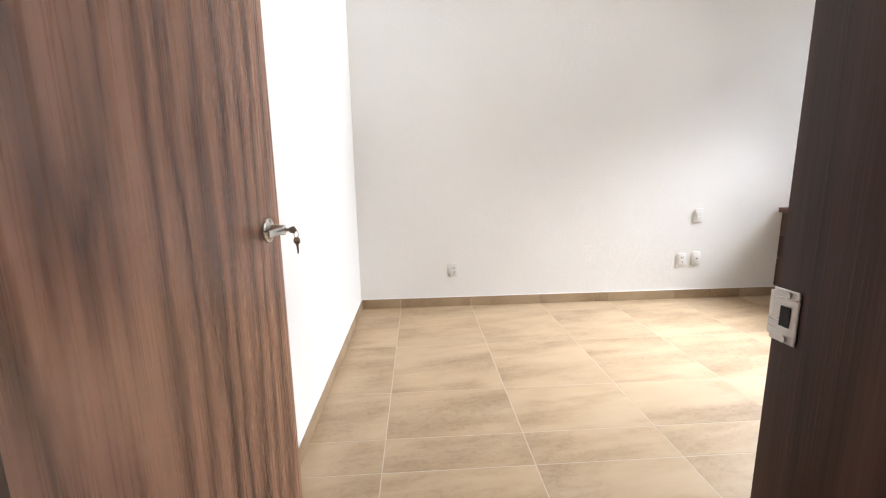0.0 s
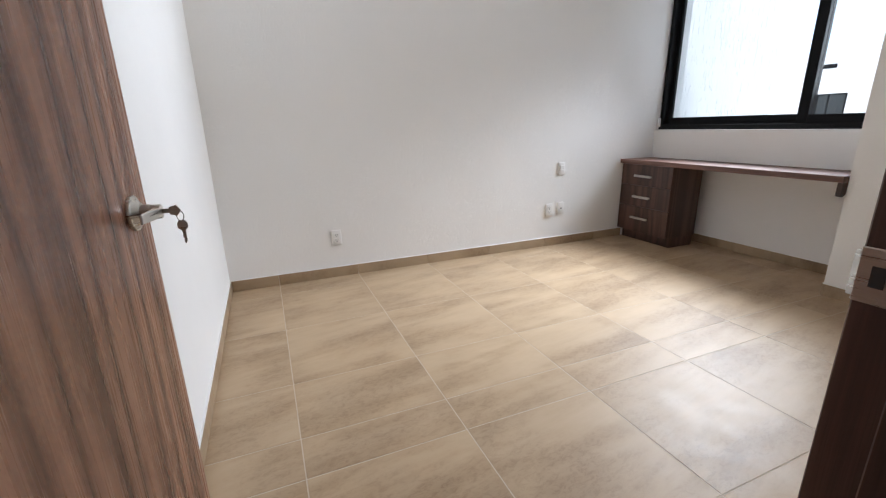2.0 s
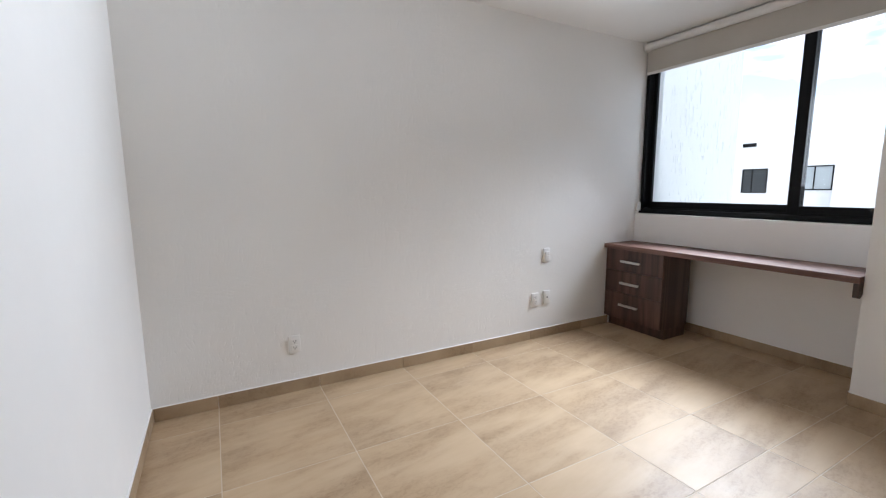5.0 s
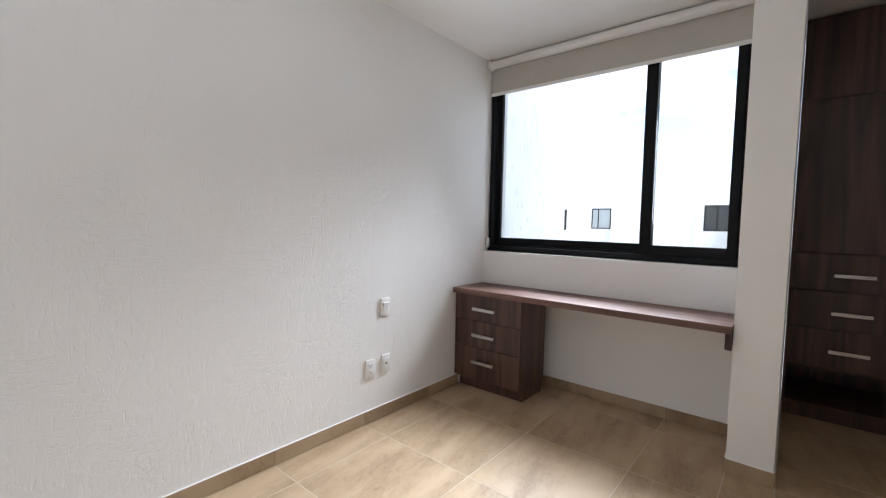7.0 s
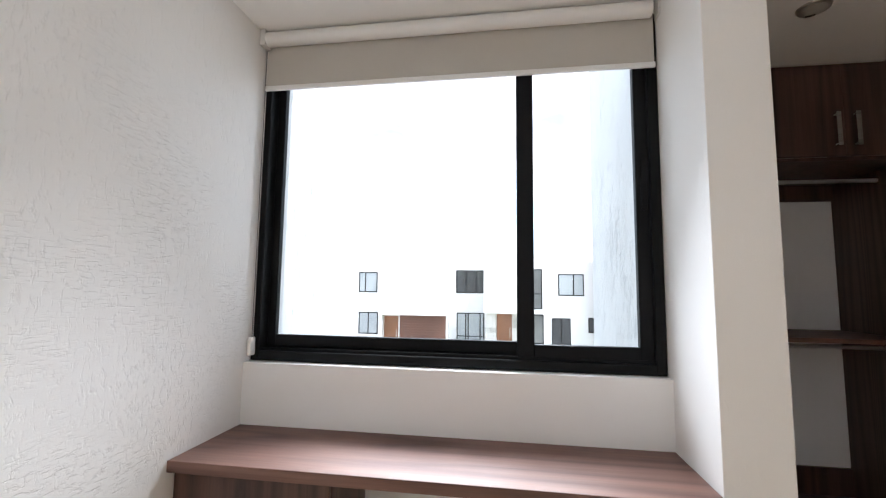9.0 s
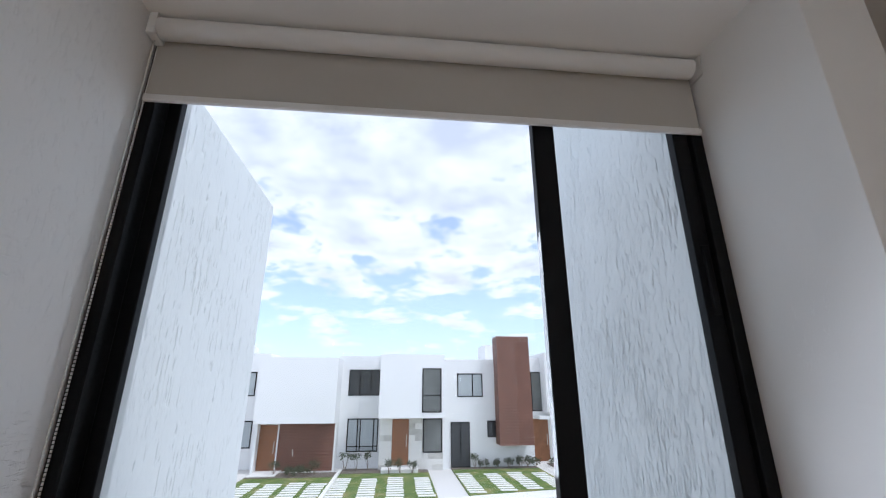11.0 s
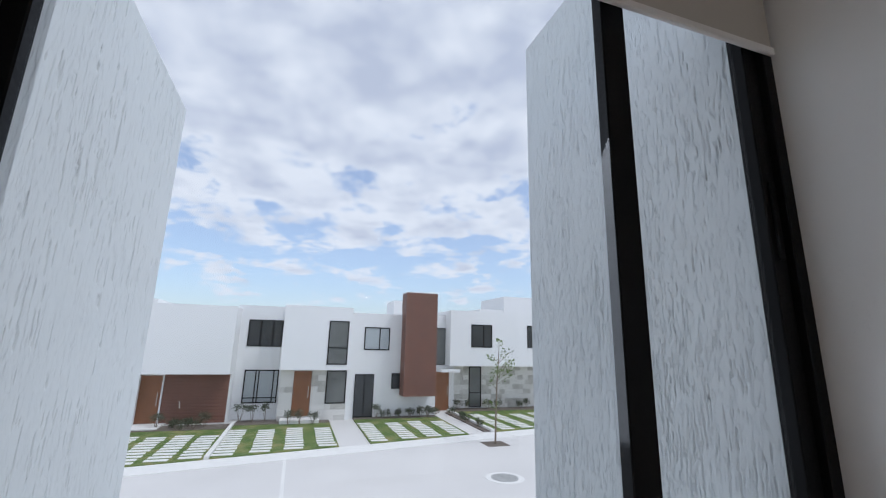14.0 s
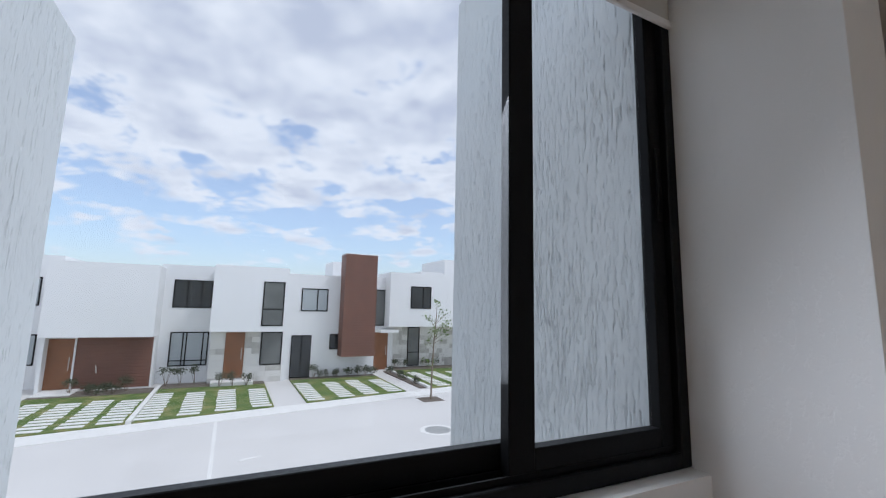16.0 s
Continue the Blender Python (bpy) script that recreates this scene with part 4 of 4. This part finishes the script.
garden(6.15, 10.4, 25.6, (6.6, 7.55, 8.55, 9.6))
garden(1.45, 5.95, 26.4, (1.9, 3.15, 4.35, 5.6))
garden(-4.6, 0.15, 27.0, (-0.25, -1.65, -2.85, -4.1))
garden(-13.0, -6.1, 28.6, (-7.0, -8.2, -9.6, -10.9))
single("garden_kerb", box(20.3, 27.2, 5.97, 6.13, STREET - 0.1, STREET + 0.12, 0.01), M_PAVER, "pale concrete kerb between two lawns", "kerb", "structure")
single("garden_kerb", box(22.6, 29.2, -6.08, -5.9, STREET - 0.1, STREET + 0.14, 0.01), M_PAVER, "pale concrete kerb between two lawns", "kerb", "structure")


single("planting_bed", box(22.75, 28.55, -5.88, -5.56, STREET - 0.1, STREET + 0.05), M_SOIL, "narrow dark soil strip beside the entrance path", "planting bed", "structure")


def leaves(rng, centre, radius, count, size, bm):
    """Small bent leaves scattered in an uneven clump."""
    for _ in range(count):
        d = Vector((rng.gauss(0, 1), rng.gauss(0, 1), rng.gauss(0, 1))).normalized() * radius * rng.random() ** 0.5
        m = Matrix.Translation(Vector(centre) + d) @ Euler((rng.uniform(0, 6.3), rng.uniform(0, 6.3), rng.uniform(0, 6.3))).to_matrix().to_4x4()
        s = size * rng.uniform(0.6, 1.3)
        v = [bm.verts.new(m @ Vector(p)) for p in ((0, -s, 0), (s * 0.45, 0, s * 0.15), (0, s, 0), (-s * 0.45, 0, s * 0.15))]
        bm.faces.new(v)
    return bm


def shrub(x, y, h, seed):
    rng = random.Random(seed)
    t = thing("shrub", (x, y, STREET + 0.05), "small sparse dusty green shrub in the soil bed", "shrub", "shrubs along the house walls")
    st, lf = bmesh.new(), bmesh.new()
    for i in range(4):
        top = (x + rng.uniform(-0.18, 0.18), y + rng.uniform(-0.22, 0.22), STREET + h * rng.uniform(0.7, 1.0))
        tube((x, y, STREET), top, 0.015, 0.005, 5, bm=st)
        leaves(rng, top, 0.2, 34, 0.055, lf)
    part("stems", st, M_BARK, t)
    part("leaves", lf, M_SHRUB, t)


for i, (x, y, h) in enumerate(((26.4, 9.2, 0.6), (26.3, 8.5, 0.35), (26.5, 7.9, 0.4), (26.4, 7.2, 0.6), (27.2, 5.8, 0.85), (27.1, 5.2, 0.8), (27.3, 4.6, 0.95), (26.2, 3.5, 0.6), (26.2, 2.9, 0.65), (26.2, 2.3, 0.5),
                               (27.2, -1.1, 0.65), (27.2, -1.6, 0.4), (27.2, -2.4, 0.4), (27.2, -3.0, 0.45), (27.2, -3.6, 0.5), (27.2, -4.0, 0.5), (27.3, -4.45, 0.45), (29.3, -6.7, 0.6), (29.3, -7.2, 0.6), (29.3, -8.8, 0.55), (29.3, -9.5, 0.55), (29.3, -11.0, 0.5), (29.3, -11.6, 0.6), (24.0, -5.72, 0.3), (25.2, -5.72, 0.35), (26.3, -5.72, 0.3), (27.5, -5.72, 0.4), (25.9, 7.6, 0.4), (25.8, 8.2, 0.35))):
    shrub(x, y, h, 100 + i)

# young street tree
tree = thing("street_tree", (20.3, -5.02, STREET), "thin young street tree with sparse new leaves", "tree")
rng = random.Random(5)
tk, lf = bmesh.new(), bmesh.new()
pts = [Vector((20.3, -5.02, STREET)), Vector((20.3, -5.05, STREET + 1.3)), Vector((20.33, -5.12, STREET + 2.5)), Vector((20.3, -5.2, STREET + 3.6)), Vector((20.3, -5.22, STREET + 4.25))]
for i in range(4):
    tube(pts[i], pts[i + 1], 0.045 - 0.009 * i, 0.036 - 0.009 * i, 8, bm=tk)
limbs = bmesh.new()
for i in range(16):
    f = rng.uniform(1.5, 3.9)
    k = min(3, int(f / 1.2))
    a = pts[k].lerp(pts[k + 1], rng.random())
    ang = rng.uniform(0, 6.28)
    ln = rng.uniform(0.35, 0.9)
    e = a + Vector((math.cos(ang) * ln * 0.8, math.sin(ang) * ln * 0.8, ln * 0.55))
    tube(a, e, 0.012, 0.004, 5, bm=limbs)
    leaves(rng, e, 0.2, 10, 0.065, lf)
    leaves(rng, a.lerp(e, 0.6), 0.13, 4, 0.055, lf)
leaves(rng, pts[4], 0.22, 18, 0.07, lf)
part("trunk", tk, M_BARK, tree)
part("limbs", limbs, M_BARK, tree)
part("crown", lf, M_LEAF, tree)
single("tree_pit", box(19.85, 20.75, -5.5, -4.5, STREET - 0.1, STREET + 0.012), M_SOIL, "square soil pit round the young tree", "tree pit", "structure")
MHX, MHY = 15.9, -3.24
mh = thing("manhole_cover", (MHX, MHY, STREET), "round iron manhole cover in a pale concrete collar", "manhole cover")
part("collar", tube((MHX, MHY, STREET - 0.05), (MHX, MHY, STREET + 0.006), 0.62, segs=40), M_PAVER, mh, "pale concrete collar")
part("cover", tube((MHX, MHY, STREET - 0.02), (MHX, MHY, STREET + 0.014), 0.44, segs=32), M_STEEL, mh)
rib = bmesh.new()
for i in range(-3, 4):
    half = math.sqrt(0.4 ** 2 - (0.11 * i) ** 2)
    box(MHX + 0.11 * i - 0.022, MHX + 0.11 * i + 0.022, MHY - half, MHY + half, STREET + 0.012, STREET + 0.024, bm=rib)
part("ribs", rib, M_STEEL, mh, "worn cast ribs")

# distant hill beyond the houses
hill = bmesh.new()
bmesh.ops.create_grid(hill, x_segments=40, y_segments=40, size=1)
for v in hill.verts:
    r = v.co.length
    z = max(0.0, 1 - r) ** 1.3 * (0.8 + 0.5 * noise.noise(v.co * 4))
    v.co = Vector((900 + v.co.x * 260, 260 + v.co.y * 330, STREET - 2 + 75 * z))
single("backdrop", hill, plain("hazy_far_hill", (0.42, 0.46, 0.5), 1.0, 0, 0.1, 0.02), "pale hazy hill on the horizon", "hill", "structure", smooth=True)

# ---- floor: slab, tiles, skirting ----
slab = box(-1.45, FX, -1.4, NY, -0.05, -0.0008)
box(FX, LX + 0.02, FS, NY, -0.05, -0.0008, bm=slab)
box(FX, 4.67, -0.1, FS, -0.05, -0.0008, bm=slab)
floor = single("floor", slab, M_GROUT, "beige stone-look tiled floor with pale joints", "floor", "structure")
T, J = 0.6015, 0.0045
X0, Y0 = 0.186, 2.567
shared = {}


def tile_mesh(w, d):
    key = (round(w, 3), round(d, 3))
    if key not in shared:
        me = bpy.data.meshes.new("tile")
        b = box(0, w, 0, d, -0.012, 0.0, 0.0006)
        b.to_mesh(me)
        b.free()
        me.materials.append(M_TILE)
        shared[key] = me
    return shared[key]


def lay(x0, x1, y0, y1):
    """Tiles on the room's grid, cut to the given rectangle."""
    i0, i1 = math.floor((x0 - X0) / T), math.ceil((x1 - X0) / T)
    j0, j1 = math.floor((y0 - Y0) / T), math.ceil((y1 - Y0) / T)
    for i in range(i0, i1):
        for j in range(j0, j1):
            a, b = max(X0 + i * T, x0) + J / 2, min(X0 + (i + 1) * T, x1) - J / 2
            c, d = max(Y0 + j * T, y0) + J / 2, min(Y0 + (j + 1) * T, y1) - J / 2
            if b - a < 0.02 or d - c < 0.02:
                continue
            ob = new("tile", tile_mesh(b - a, d - c))
            ob.parent = floor
            ob.location = (a, c, 0)


lay(WX, LX, FN, NY)
lay(WX, FX, SY, FN)
lay(FX, 4.66, 0.0, FS)
lay(DX0, DX1, SY - 0.15, SY)
lay(-1.45, FX - 0.15, -1.4, SY - 0.15)


def skirting(points, out, joints):
    """Tile skirting along a level line from one point to the next; joints at grid lines along its axis."""
    (x0, y0), (x1, y1) = points
    t, h = 0.009, 0.08
    sk = tagged(new("baseboard"), "beige tile skirting strip with pale joints", "skirting", "", "structure")
    ORIGIN[sk] = Vector((0, 0, 0))
    along_x = abs(x1 - x0) > abs(y1 - y0)
    lo, hi = (min(x0, x1), max(x0, x1)) if along_x else (min(y0, y1), max(y0, y1))
    cuts = [lo] + [c for c in [joints + k * T for k in range(-12, 13)] if lo + 0.02 < c < hi - 0.02] + [hi]
    for a, b in zip(cuts, cuts[1:]):
        a, b = a + 0.001, b - 0.001
        if along_x:
            bm = box(a, b, min(y0, y0 + out * t), max(y0, y0 + out * t), 0.001, h, 0.0012)
        else:
            bm = box(min(x0, x0 + out * t), max(x0, x0 + out * t), a, b, 0.001, h, 0.0012)
        part("skirting_tile", bm, M_SKIRT_SHADED, sk)
    a, b = cuts[0] + 0.002, cuts[-1] - 0.002
    if along_x:
        bm = box(a, b, min(y0, y0 + out * 0.008), max(y0, y0 + out * 0.008), h, h + 0.004, 0.001)
    else:
        bm = box(min(x0, x0 + out * 0.008), max(x0, x0 + out * 0.008), a, b, h, h + 0.004, 0.001)
    part("paint_bead", bm, M_SMOOTH, sk, "thin white paint bead on the skirting")


skirting(((WX + 0.01, NY), (UX + 0.05, NY)), -1, X0)
skirting(((WX, SY), (WX, NY)), 1, Y0)
skirting(((LX, FN + 0.01), (LX, NY - 0.002)), -1, Y0)
skirting(((FX, FS), (FX, FN)), -1, Y0)
skirting(((FX, FN), (LX - 0.01, FN)), 1, X0)
skirting(((FX, FS), (CX + 0.06, FS)), -1, X0)
skirting(((DX1 + 0.002, SY), (FX, SY)), 1, X0)
